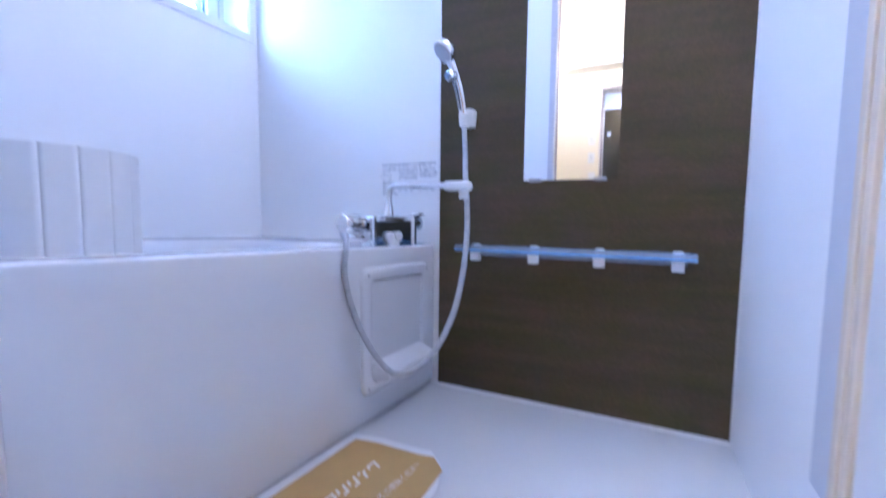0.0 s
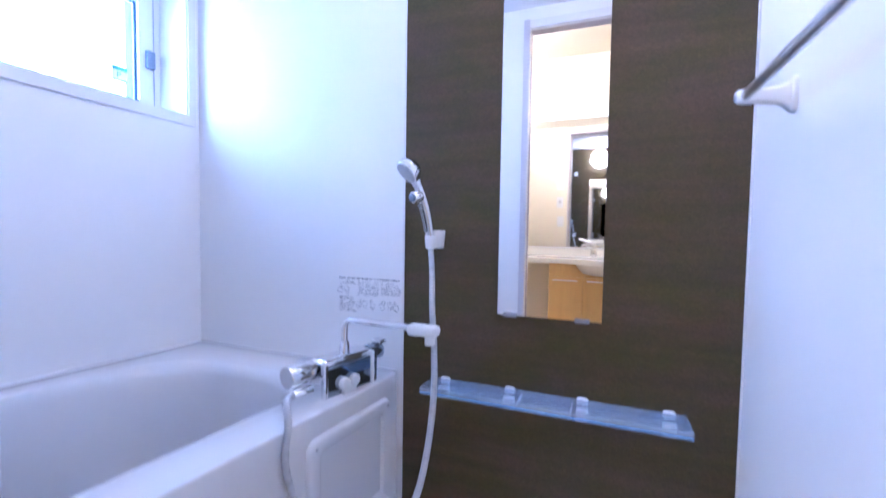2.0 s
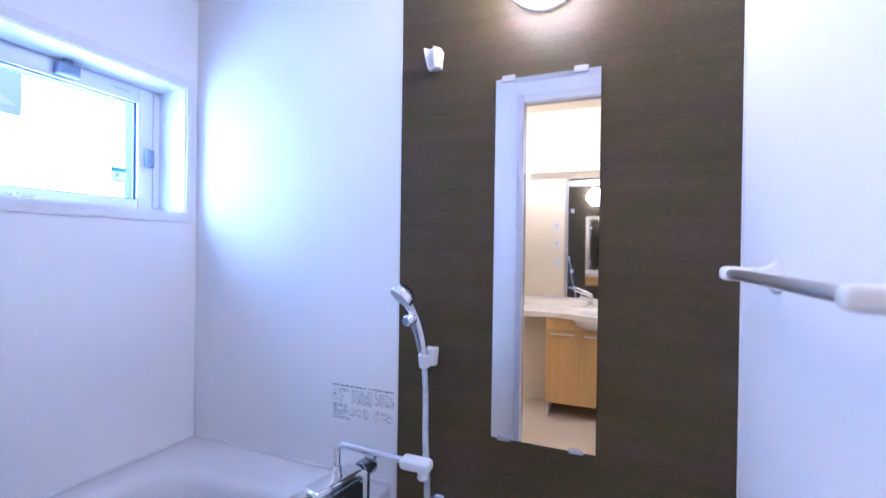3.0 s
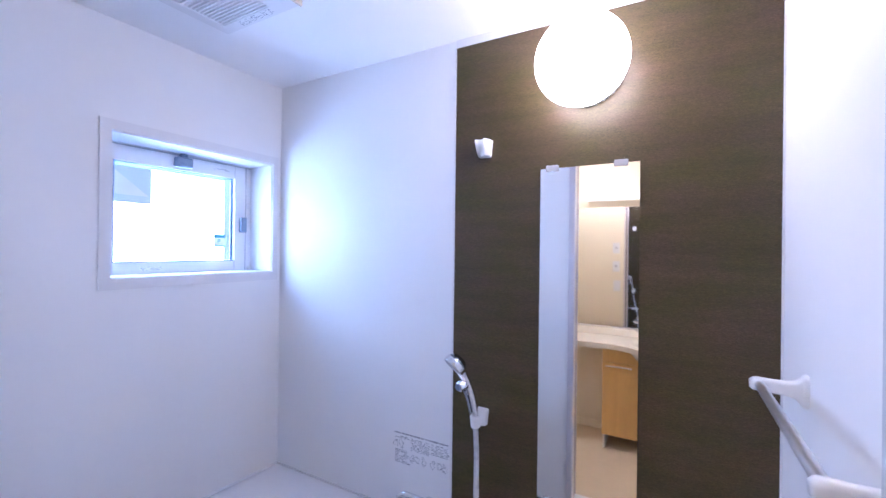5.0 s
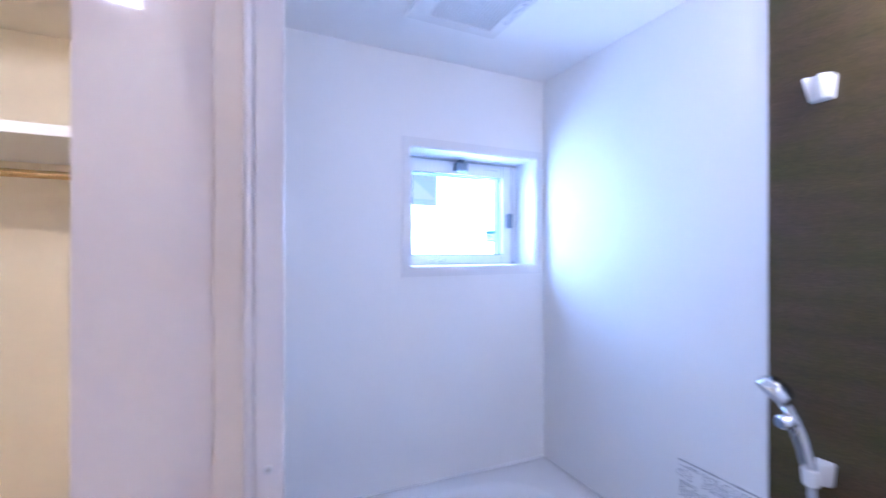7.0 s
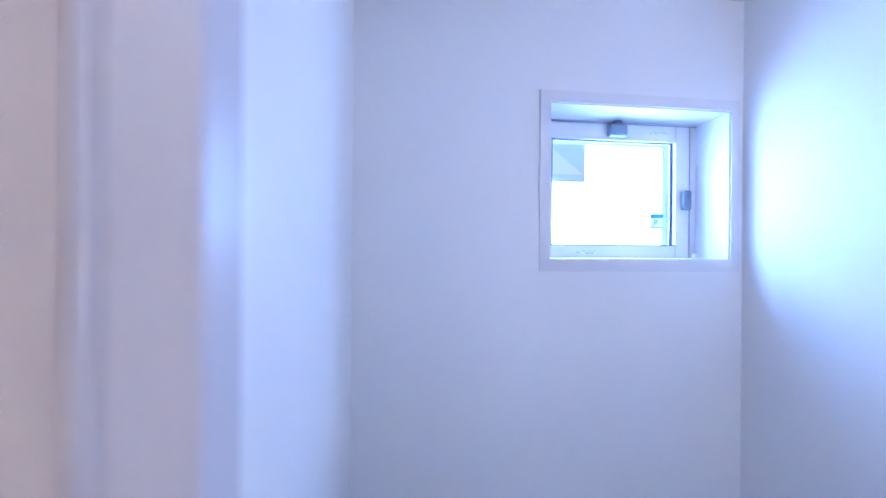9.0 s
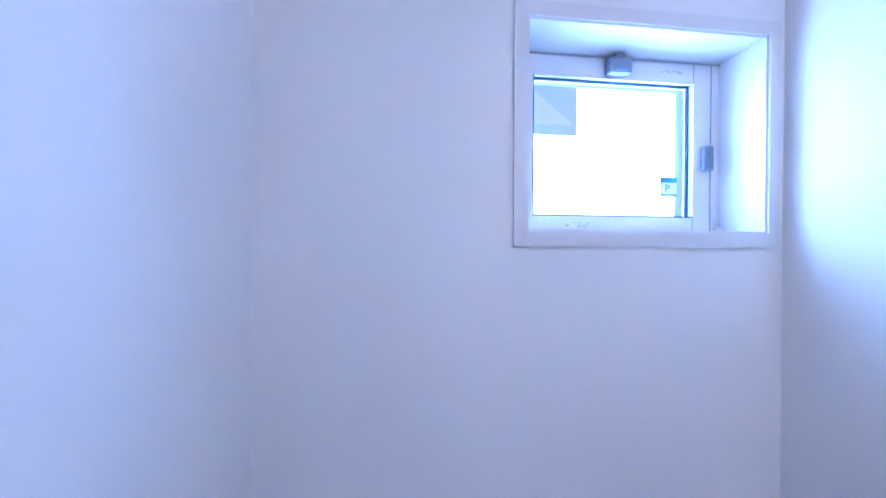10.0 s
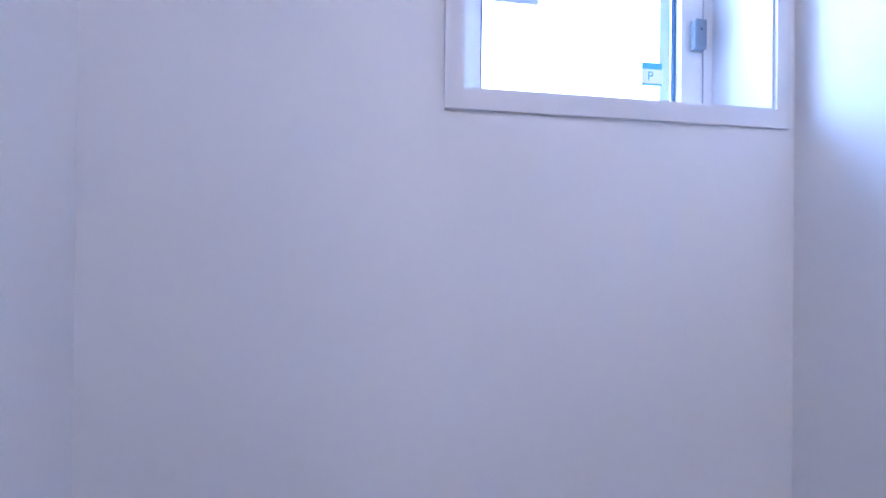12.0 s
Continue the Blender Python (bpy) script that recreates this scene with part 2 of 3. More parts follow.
def skin(loops, cap_first=False, cap_last=True, bm=None):
    own = bmesh.new()
    rings = [[own.verts.new(p) for p in lp] for lp in loops]
    n = len(rings[0])
    for a, b in zip(rings, rings[1:]):
        for k in range(n):
            own.faces.new((a[k], a[(k + 1) % n], b[(k + 1) % n], b[k]))
    if cap_first:
        own.faces.new(rings[0][::-1])
    if cap_last:
        own.faces.new(rings[-1])
    return join(bm, own)


def extrude_profile(profile, axis, a, b, bm=None):
    """A closed outline of (u, v) pairs, drawn out along an axis from a to b."""
    def at(u, v, w):
        return {"x": (w, u, v), "y": (u, w, v), "z": (u, v, w)}[axis]
    return skin([[at(u, v, a) for u, v in profile], [at(u, v, b) for u, v in profile]], True, True, bm)


def slab_ring(x0, x1, outer, inner, bm=None):
    """A picture-frame shape in a wall across x: outer and inner are (y0, y1, z0, z1)."""
    own = bmesh.new()
    (a, b, c, d), (e, f, g, h) = outer, inner
    for y0, y1, z0, z1 in ((a, e, c, d), (f, b, c, d), (e, f, c, g), (e, f, h, d)):
        box(x0, x1, y0, y1, z0, z1, bm=own)
    return join(bm, own)


# ---- bathroom shell ----
XW, YF, YD, ZC = -1.695, 1.27, 0.115, 2.08          # window wall, far wall, door wall, ceiling
WIN = (0.660, 1.227, 1.298, 1.746)                   # window opening: y, y, z, z
structure("floor", box(XW - 0.14, 0.1, YD - 0.1, YF + 0.1, -0.12, 0.0), M_FLOOR, "pale grey moulded bathroom floor", "floor")
structure("ceiling", box(XW - 0.14, 0.1, YD - 0.1, YF + 0.1, ZC, ZC + 0.1), M_CEIL, "white bathroom ceiling panel", "ceiling")
structure("wall_west", slab_ring(XW - 0.19, XW, (YD - 0.1, YF + 0.1, 0.0, ZC), WIN), M_WALL, "white glossy wall panel with a small window", "wall")
structure("wall_north", box(XW, 0.1, YF, YF + 0.1, 0.0, ZC), M_WALL, "white glossy wall panel above the tub", "wall")
structure("wall_north_panel", box(-0.848, -0.012, YF - 0.004, YF - 0.0002, 0.008, ZC - 0.026), M_DARK, "dark brown wood-grain accent wall panel", "wall panel")
structure("wall_east", box(-0.008, 0.1, YD - 0.1, YF, 0.0, ZC), M_WALL, "plain white glossy wall panel", "wall")
bm = box(XW, -0.72, 0.015, YD, 0.0, ZC)
box(-0.085, 0.0, 0.015, YD, 0.0, ZC, bm=bm)
box(-0.72, -0.085, 0.015, YD, 2.0, ZC, bm=bm)
structure("wall_south", bm, M_WALL, "white wall panel round the bathroom door", "wall")
# thin joints and corner strips
bm = box(-0.853, -0.848, YF - 0.006, YF - 0.0004, 0.0, ZC - 0.026)
box(-0.848, -0.0085, YF - 0.007, YF - 0.0006, ZC - 0.026, ZC - 0.0005, bm=bm)
box(-0.848, -0.0085, YF - 0.012, YF - 0.0006, 0.0, 0.008, bm=bm)
box(-0.0118, -0.0085, YF - 0.010, YF - 0.001, 0.008, ZC - 0.026, bm=bm)
structure("trim", bm, M_TRIM, "thin white edging round the dark panel", "trim")

# ---- window ----
y0, y1, z0, z1 = WIN
window = structure("window_1", slab_ring(XW - 0.170, XW - 0.135, (y0, y1, z0, z1), (0.712, 1.158, 1.338, 1.690)), M_TRIM, "white vinyl top-hung window with an overexposed view", "window")
part("casing", slab_ring(XW + 0.0004, XW + 0.007, (0.631, 1.253, 1.265, 1.777), WIN), M_TRIM, window, smooth=None)
bm = slab_ring(XW - 0.135, XW + 0.0003, (y0 + 0.0002, y1 - 0.0002, z0 + 0.0002, z1 - 0.0002), (y0 + 0.004, y1 - 0.004, z0 + 0.004, z1 - 0.004))
part("reveal", bm, M_TRIM, window, smooth=None)
sash = part("sash", slab_ring(-1.8350, -1.8280, (0.678, 1.1955, 1.306, 1.733), (0.724, 1.149, 1.345, 1.683)), M_TRIM, window, smooth=None)
bm = box(-1.8275, -1.8260, 0.664, 1.223, 1.7345, 1.7375)
box(-1.8275, -1.8260, 1.1968, 1.1992, 1.302, 1.7345, bm=bm)
box(-1.8275, -1.8262, 1.1475, 1.1485, 1.306, 1.345, bm=bm)
box(-1.8275, -1.8262, 1.1475, 1.1485, 1.683, 1.733, bm=bm)
part("sash_gap", bm, M_GASKET, sash, smooth=None)
bm = slab_ring(-1.8638, -1.8560, (0.7122, 1.1578, 1.3382, 1.6898), (0.7182, 1.1520, 1.3445, 1.6838))
box(-1.8279, -1.8270, 0.7205, 0.7235, 1.3415, 1.6835, bm=bm)
box(-1.8279, -1.8270, 0.7237, 1.1470, 1.3415, 1.3448, bm=bm)
part("glazing_bead", bm, M_BEAD, sash, "grey-blue glazing gasket", smooth=None)
pane = part("pane", box(-1.8680, -1.8640, 0.7125, 1.1575, 1.3385, 1.6895), M_GLASS, sash, smooth=None)
pane.visible_shadow = False
bm = box(-1.8710, -1.8690, 1.129, 1.1545, 1.345, 1.674)
box(-1.8710, -1.8690, 0.7185, 1.1545, 1.6742, 1.6845, bm=bm)
part("spacer", bm, M_FILM, sash, "frosted pale edge band", smooth=None)
bm = box(-1.8280, -1.7990, 0.905, 0.963, 1.690, 1.728, 0.006)
box(-1.8260, -1.8050, 0.922, 0.946, 1.728, 1.741, 0.003, bm=bm)
latch = part("latch", bm, M_GREYBLUE, window, "grey-blue plastic latch")
part("latch_lever", box(-1.7990, -1.7940, 0.915, 0.953, 1.694, 1.704, 0.002), M_GREYBLUE, latch)
bm = box(-1.8260, -1.8100, 1.166, 1.1945, 1.461, 1.524, 0.004)
rod((-1.8100, 1.182, 1.503), (-1.8070, 1.182, 1.503), 0.004, bm=bm)
part("catch", bm, M_GREYBLUE, window, "grey-blue side catch")
bm = rod((-1.8200, 1.212, 1.302), (-1.8200, 1.212, 1.318), 0.011, 0.008, bevel=0.003)
part("stopper", bm, M_PLASTIC, window)
film = tagged(new("window_notice"), "blue-grey notice sheet stuck on the window pane", "notice")
film.location = (-1.8620, 0.78, 1.60)
part("sheet", box(-1.8632, -1.8622, 0.7290, 0.850, 1.548, 1.673), M_FILM, film, smooth=None)
own = extrude_profile([(0.737, 1.574), (0.842, 1.574), (0.737, 1.657)], "x", -1.8620, -1.8612)
part("pale_triangle", own, M_FILM2, film, smooth=None)
stick = thing("glass_sticker", (-1.8630, 1.096, 1.425), "small teal and white sticker on the window glass", "sticker")
part("sheet", box(-1.8632, -1.8624, 1.083, 1.130, 1.400, 1.450), M_PAPER, stick, smooth=None)
part("teal_band", box(-1.8623, -1.8620, 1.083, 1.130, 1.436, 1.450), M_TEAL, stick, smooth=None)
part("teal_band", box(-1.8623, -1.8620, 1.083, 1.130, 1.400, 1.405), M_TEAL, stick, smooth=None)


def lettering(name, text, size, m, mat, parent, label=""):
    cu = bpy.data.curves.new(name, "FONT")
    cu.body, cu.size, cu.align_x, cu.align_y, cu.extrude = text, size, "CENTER", "CENTER", 0.0001
    tmp = new(name, cu)
    me = bpy.data.meshes.new_from_object(tmp.evaluated_get(bpy.context.evaluated_depsgraph_get()))
    bpy.data.objects.remove(tmp)
    own = bmesh.new()
    own.from_mesh(me)
    bmesh.ops.transform(own, matrix=m, verts=own.verts)
    return part(name, own, mat, parent, label, smooth=None)


lettering("letter", "P", 0.028, pose(-1.8621, 1.103, 1.420, 90, 0, 90), M_TEAL, stick)


def print_bars(name, parent, mat, seed, x0, x1, z0, z1, cols, rows, at, thick=0.0003, fill=0.6):
    """Unreadable print: short bars in rows and columns on a flat sheet."""
    rnd = random.Random(seed)
    own = bmesh.new()
    cw, rh = (x1 - x0) / cols, (z1 - z0) / rows
    for c in range(cols):
        for r in range(rows):
            u = x0 + c * cw + cw * 0.05
            while u < x0 + (c + 1) * cw - cw * 0.1:
                w = cw * rnd.uniform(0.05, 0.28)
                if rnd.random() < fill:
                    h = rh * rnd.uniform(0.3, 0.6)
                    zc = z0 + (r + 0.5) * rh
                    own.faces.new([own.verts.new(at(a, b)) for a, b in ((u, zc - h / 2), (u + w, zc - h / 2), (u + w, zc + h / 2), (u, zc + h / 2))])
                u += w + cw * 0.04
    return part(name, own, mat, parent, smooth=None)


tag = thing("sash_label", (-1.8270, 0.84, 1.322), "small printed label on the bottom sash rail", "label")
part("sheet", box(-1.8279, -1.8273, 0.800, 0.872, 1.312, 1.328), M_PAPER, tag, smooth=None)
print_bars("print", tag, M_INK, 3, 0.802, 0.870, 1.313, 1.327, 4, 4, lambda a, b: (-1.8271, a, b))
tag = thing("sash_label", (-1.8270, 1.085, 1.714), "faint printed marks on the top sash rail", "label")
print_bars("print", tag, M_INK, 4, 1.055, 1.118, 1.708, 1.716, 2, 2, lambda a, b: (-1.8277, a, b))
structure("backdrop", box(-3.2, -3.19, -1.6, 3.4, -0.5, 4.2), M_SKYCARD, "blown-out white daylight outside", "backdrop")

# ---- door between bathroom and washroom ----
bm = box(-0.724, -0.706, 0.004, 0.105, -0.07, 2.0, 0.0008)
part_jamb = structure("door_frame", bm, M_CREAM, "glossy cream door lining with white inner frame", "door frame")
bm = box(-0.099, -0.081, 0.004, 0.100, -0.07, 2.0)
part("jamb", bm, M_CREAM, part_jamb, smooth=None)
part("head", box(-0.706, -0.099, 0.015, 0.100, 1.982, 2.0), M_CREAM, part_jamb, smooth=None)
for name, xa, xb in (("stile", -0.726, -0.696), ("stile", -0.109, -0.079)):
    fr = part(name, box(xa, xb, 0.1385, 0.164, 0.018, 2.0, 0.0015), M_FRAME, part_jamb, "white bathroom door stile")
    s = 1 if xa < -0.5 else -1
    xe = xb if s > 0 else xa
    part("edge_strip", box(min(xe - s * 0.012, xe - s * 0.02), max(xe - s * 0.002, xe - s * 0.012), 0.1055, 0.1290, 0.018, 1.98, 0.0008), M_REBATE, part_jamb, "cream rebate strip")
    part("gasket", tube([(xe - s * 0.006, 0.1340, 0.02), (xe - s * 0.0065, 0.1340, 0.7), (xe - s * 0.0055, 0.1338, 1.3), (xe - s * 0.006, 0.1340, 1.98)], 0.0054, 10), M_FRAME, part_jamb, "white soft seal")
part("top_rail", box(-0.696, -0.109, 0.124, 0.161, 1.958, 1.998, 0.003), M_PLASTIC, part_jamb)
part("sill", box(-0.724, -0.081, 0.013, 0.165, 0.0, 0.018, 0.003), M_PLASTIC, part_jamb, "white raised door sill")
for yy, zz in ((0.113, 1.476), (0.150, 1.160)):
    bm = rod((-0.7005 if yy < 0.13 else -0.6965, yy, zz), (-0.6985 if yy < 0.13 else -0.6945, yy, zz), 0.0045, bevel=0.001)
    sc = part("screw", bm, M_PALEGREY, part_jamb, "small steel cross-head screw")
    xs = -0.6984 if yy < 0.13 else -0.6944
    bm = box(xs - 0.0002, xs + 0.0002, yy - 0.0028, yy + 0.0028, zz - 0.0006, zz + 0.0006)
    box(xs - 0.0002, xs + 0.0003, yy - 0.0006, yy + 0.0006, zz - 0.0028, zz + 0.0028, bm=bm)
    part("cross_slot", bm, M_GASKET, sc, smooth=None)

leaf = tagged(new("door_1"), "white bathroom door leaf standing open inwards", "door", kind="structure")
leaf.location = (-0.065, 0.18, 0.155)
part("door_panel", box(-0.062, -0.040, 0.185, 0.4935, 0.19, 1.93, 0.002), M_LEAF, leaf)
part("stile", box(-0.066, -0.036, 0.176, 0.200, 0.155, 1.955, 0.003), M_PLASTIC, leaf)
part("stile", box(-0.066, -0.038, 0.4945, 0.509, 0.165, 1.955, 0.002), M_CREAM2, leaf, "cream closing stile")
part("stile", box(-0.068, -0.038, 0.5105, 0.525, 0.165, 1.955, 0.002), M_CREAM2, leaf, "cream closing stile")
part("rail", box(-0.065, -0.039, 0.200, 0.494, 0.155, 0.19, 0.002), M_PLASTIC, leaf)
part("rail", box(-0.065, -0.039, 0.200, 0.494, 1.93, 1.955, 0.002), M_PLASTIC, leaf)
part("bottom_cap", box(-0.069, -0.037, 0.492, 0.527, 0.150, 0.1645, 0.003), M_PLASTIC, leaf)
# plain pale grey strip next to the cream stiles
part("grey_edge_strip", box(-0.066, -0.060, 0.5252, 0.574, 0.30, 1.955, 0.002), M_PALEGREY, leaf, "pale grey strip beside the closing stile")
part("hinge", rod((-0.052, 0.170, 0.30), (-0.052, 0.170, 0.40), 0.009), M_STEEL, leaf)
part("hinge", rod((-0.052, 0.170, 1.65), (-0.052, 0.170, 1.75), 0.009), M_STEEL, leaf)

# ---- bathtub ----
tub = thing("bathtub", (-1.28, 0.69, 0.0), "white acrylic bathtub with a flat apron", "bathtub")
TX0, TX1, TY0, TY1, ZR = -1.692, -0.868, 0.118, 1.267, 0.483


def flat(lp, z):
    return [(x, y, z) for x, y in lp]


loops = [flat(rounded_loop(TX0, TX1, TY0, TY1, 0.012), 0.440), flat(rounded_loop(TX0, TX1, TY0, TY1, 0.012), ZR - 0.006),
         flat(rounded_loop(TX0 + 0.0015, TX1 - 0.0015, TY0 + 0.0015, TY1 - 0.0015, 0.012), ZR - 0.0018),
         flat(rounded_loop(TX0 + 0.006, TX1 - 0.006, TY0 + 0.006, TY1 - 0.006, 0.014), ZR),
         flat(rounded_loop(-1.622, -0.990, 0.185, 1.125, 0.20), ZR - 0.001)]
for inset, z in ((0.012, ZR - 0.005), (0.024, ZR - 0.016), (0.034, ZR - 0.035), (0.044, ZR - 0.09), (0.062, 0.25), (0.082, 0.13), (0.105, 0.075), (0.145, 0.052), (0.20, 0.047)):
    loops.append(flat(rounded_loop(-1.622 + inset, -0.990 - inset, 0.185 + inset, 1.125 - inset, max(0.20 - inset * 0.35, 0.03)), z))
def smooth_step(a, b, t):
    t = min(1, max(0, (t - a) / (b - a)))
    return t * t * (3 - 2 * t)


def tub_shape(own):
    """The tub tapers and its rim climbs a little towards the head end."""
    for q in own.verts:
        x, y, z = q.co
        q.co.x += -0.060 * max(0, 1.25 - y) / 0.95 * max(0, (x + 1.3) / 0.432)
        q.co.z += 0.028 * max(0, 1.18 - y) / 0.88 * smooth_step(0.05, 0.45, z)
    return own


def fine_loop(lp):
    """The same outline with more points along its straight sides."""
    n, out = len(lp), []
    for i, p in enumerate(lp):
        q = lp[(i + 1) % n]
        k = 24 if (i + 1) % 12 == 0 else 1
        out += [(p[0] + (q[0] - p[0]) * j / k, p[1] + (q[1] - p[1]) * j / k, p[2]) for j in range(k)]
    return out


part("shell", tub_shape(skin([fine_loop(lp) for lp in loops])), M_TUB, tub, smooth=50)
prof = [(-0.900, 0.455), (-0.869, 0.455), (-0.8685, 0.30), (-0.8685, 0.050), (-0.871, 0.022), (-0.877, 0.006), (-0.886, 0.0), (-0.930, 0.0), (-0.930, 0.30)]
slices = [[(u, TY0 + 0.002 + (TY1 - TY0 - 0.004) * k / 48, v) for u, v in prof] for k in range(49)]
part("apron", tub_shape(skin(slices, True, True)), M_TUB, tub, smooth=60)
loops = []
HY0, HY1 = 0.890, 1.216
for dx, ins in ((-0.001, 0.0), (0.008, 0.002), (0.0125, 0.007), (0.0125, 0.030), (0.010, 0.036), (0.001, 0.040)):
    loops.append([(-0.8685 + dx, y, z) for y, z in rounded_loop(HY0 + ins, HY1 - ins, 0.088 + ins, 0.431 - ins, max(0.028 - ins * 0.4, 0.006), 8)])
hatch = part("access_panel", tub_shape(skin(loops, False, False)), M_TUB, tub, "white moulded service hatch", smooth=40)
slices = [[(u, HY0 + 0.036 + (HY1 - HY0 - 0.072) * k / 10, v) for u, v in ((-0.8684, 0.126), (-0.8668, 0.126), (-0.8668, 0.393), (-0.8684, 0.393))] for k in range(11)]
part("hatch_cover", tub_shape(skin(slices, True, True)), M_TUB, hatch)
prof = [(-0.868, 0.172), (-0.850, 0.168), (-0.815, 0.153), (-0.806, 0.146), (-0.808, 0.134), (-0.868, 0.114)]
slices = [[(u, HY0 + 0.045 + (HY1 - HY0 - 0.090) * k / 10, v) for u, v in prof] for k in range(11)]
part("ledge", tub_shape(skin(slices, True, True)), M_TUB, hatch, "small soap ledge", smooth=30)
for yy in (HY0 + 0.020, HY1 - 0.020):
    for zz in (0.109, 0.410):
        part("screw", tub_shape(rod((-0.858, yy, zz), (-0.8545, yy, zz), 0.0045, 0.004, 12)), M_GASKET, hatch)

slices = [[(u, 0.120 + 1.146 * k / 30, v) for u, v in ((-1.6945, ZR - 0.006), (-1.6890, ZR - 0.006), (-1.6890, ZR + 0.002), (-1.6945, ZR + 0.006))] for k in range(31)]
part("sealant", tub_shape(skin(slices, True, True)), M_TUB, tub, "white sealant bead", smooth=None)
part("sealant", box(-1.6885, -0.872, 1.2645, 1.2698, ZR - 0.004, ZR + 0.005, 0.002), M_TUB, tub, "white sealant bead")

# rolled lid standing inside the tub
lid = thing("rolled_bath_cover", (-1.165, 0.372, 0.047), "white rolled-up slatted bath lid standing in the tub", "bath cover")
for k in range(46):
    a = radians(k * 19.0 - 70)
    r = 0.138 - 0.0019 * k
    c = Vector((-1.165 + r * math.cos(a), 0.372 + r * math.sin(a), 0))
    own = bmesh.new()
    w = 0.0215 * r / 0.135 + 0.0025
    loop = rounded_loop(-0.0080, 0.0080, -w, w, 0.0076, 6)
    m = Matrix.Translation(c) @ Matrix.Rotation(a, 4, "Z")
    rings = [[tuple(m @ Vector((x, y, z))) for x, y in loop] for z in (0.048, 0.672, 0.679 - 0.0002 * k)]
    skin(rings, True, True, own)
    part("slat", own, M_PLASTIC, lid, smooth=50)

# ---- bath tap, hose and shower ----
tap = thing("bath_tap", (-0.91, 1.07, ZR), "chrome thermostatic bath tap on the tub rim", "tap")


def tap_turn(own):
    """The tap sits at a slight angle on the tapering rim."""
    m = Matrix.Translation((-0.908, 1.07, 0)) @ Matrix.Rotation(radians(-14), 4, "Z") @ Matrix.Translation((0.878, -1.07, 0))
    bmesh.ops.transform(own, matrix=m, verts=own.verts)
    return own


bm = box(-0.955, -0.893, 1.004, 1.172, ZR + 0.001, 0.578, 0.014, seg=3)
part("body", tap_turn(bm), M_CHROME, tap, smooth=50)
part("front_cover", tap_turn(box(-0.8925, -0.880, 0.998, 1.178, ZR + 0.002, 0.562, 0.003)), M_BLACKGLOSS, tap, "dark glossy mirror cover")
for ya in (0.994, 1.152):
    part("cover_edge", tap_turn(box(-0.893, -0.876, ya, ya + 0.013, ZR + 0.001, 0.574, 0.004)), M_CHROME if ya < 1.1 else M_PLASTIC, tap)
for ya, yb, mt, lb in ((0.922, 0.996, M_CHROME, "chrome temperature knob"), (1.180, 1.232, M_BLACKGLOSS, "dark diverter knob")):
    kn = part("knob", tap_turn(rod((-0.926, ya, 0.553), (-0.926, yb, 0.553), 0.0285 if mt == M_CHROME else 0.024, 0.0265 if mt == M_CHROME else 0.024, 28, bevel=0.005)), mt, tap, lb)
    for k in range(8 if mt == M_CHROME else 0):
        a = 2 * math.pi * k / 12
        part("grip", tap_turn(box(-0.926 + 0.0262 * math.cos(a) - 0.0016, -0.926 + 0.0262 * math.cos(a) + 0.0016, ya + 0.006, yb - 0.020, 0.553 + 0.0262 * math.sin(a) - 0.0016, 0.553 + 0.0262 * math.sin(a) + 0.0016)), M_CHROME, kn, smooth=None)
part("lever", tap_turn(box(-0.934, -0.900, 1.205, 1.238, 0.575, 0.588, 0.005)), M_CHROME, tap)
bm = rod((-0.866, 1.055, 0.514), (-0.880, 1.055, 0.514), 0.0160, bevel=0.004)
part("button", tap_turn(bm), M_PLASTIC, tap, "white round button")
part("button", tap_turn(rod((-0.866, 1.088, 0.515), (-0.880, 1.088, 0.515), 0.0160, bevel=0.004)), M_PLASTIC, tap, "white round button")
part("button_bracket", tap_turn(box(-0.880, -0.868, 1.050, 1.092, ZR + 0.001, 0.514, 0.003)), M_PLASTIC, tap)
part("spout_collar", rod((-0.940, 1.100, 0.572), (-0.940, 1.100, 0.610), 0.0155, 0.012, bevel=0.002), M_CHROME, tap)
pts = [(-0.940, 1.100, 0.600), (-0.940, 1.100, 0.632), (-0.937, 1.100, 0.655), (-0.921, 1.100, 0.666), (-0.895, 1.0995, 0.667), (-0.82, 1.098, 0.666), (-0.735, 1.096, 0.664)]
part("spout", tube(pts, 0.0088), M_CHROME, tap, smooth=60)
bm = box(-0.748, -0.668, 1.076, 1.116, 0.648, 0.676, 0.011, seg=3)
rod((-0.692, 1.100, 0.655), (-0.692, 1.100, 0.626), 0.013, bevel=0.003, bm=bm)
part("spout_tip", bm, M_PLASTIC, tap, "white plastic spout end")
part("hose_union", rod((-0.955, 0.985, 0.516), (-0.968, 0.935, 0.516), 0.0125, 0.011, bevel=0.002), M_CHROME, tap)
HOSE = [(-0.750, 1.232, 0.862), (-0.734, 1.206, 0.785), (-0.708, 1.150, 0.695), (-0.684, 1.108, 0.61), (-0.668, 1.070, 0.51), (-0.665, 1.028, 0.40), (-0.674, 0.993, 0.315), (-0.697, 0.950, 0.240), (-0.736, 0.911, 0.191),
        (-0.780, 0.885, 0.181), (-0.815, 0.870, 0.211), (-0.850, 0.853, 0.272), (-0.876, 0.836, 0.352), (-0.887, 0.823, 0.435), (-0.893, 0.838, 0.500), (-0.915, 0.858, 0.524), (-0.945, 0.890, 0.524), (-0.968, 0.935, 0.517)]
part("hose", tube(HOSE, 0.0078, 12, per=10), M_HOSE, tap, "grey flexible shower hose", smooth=60)

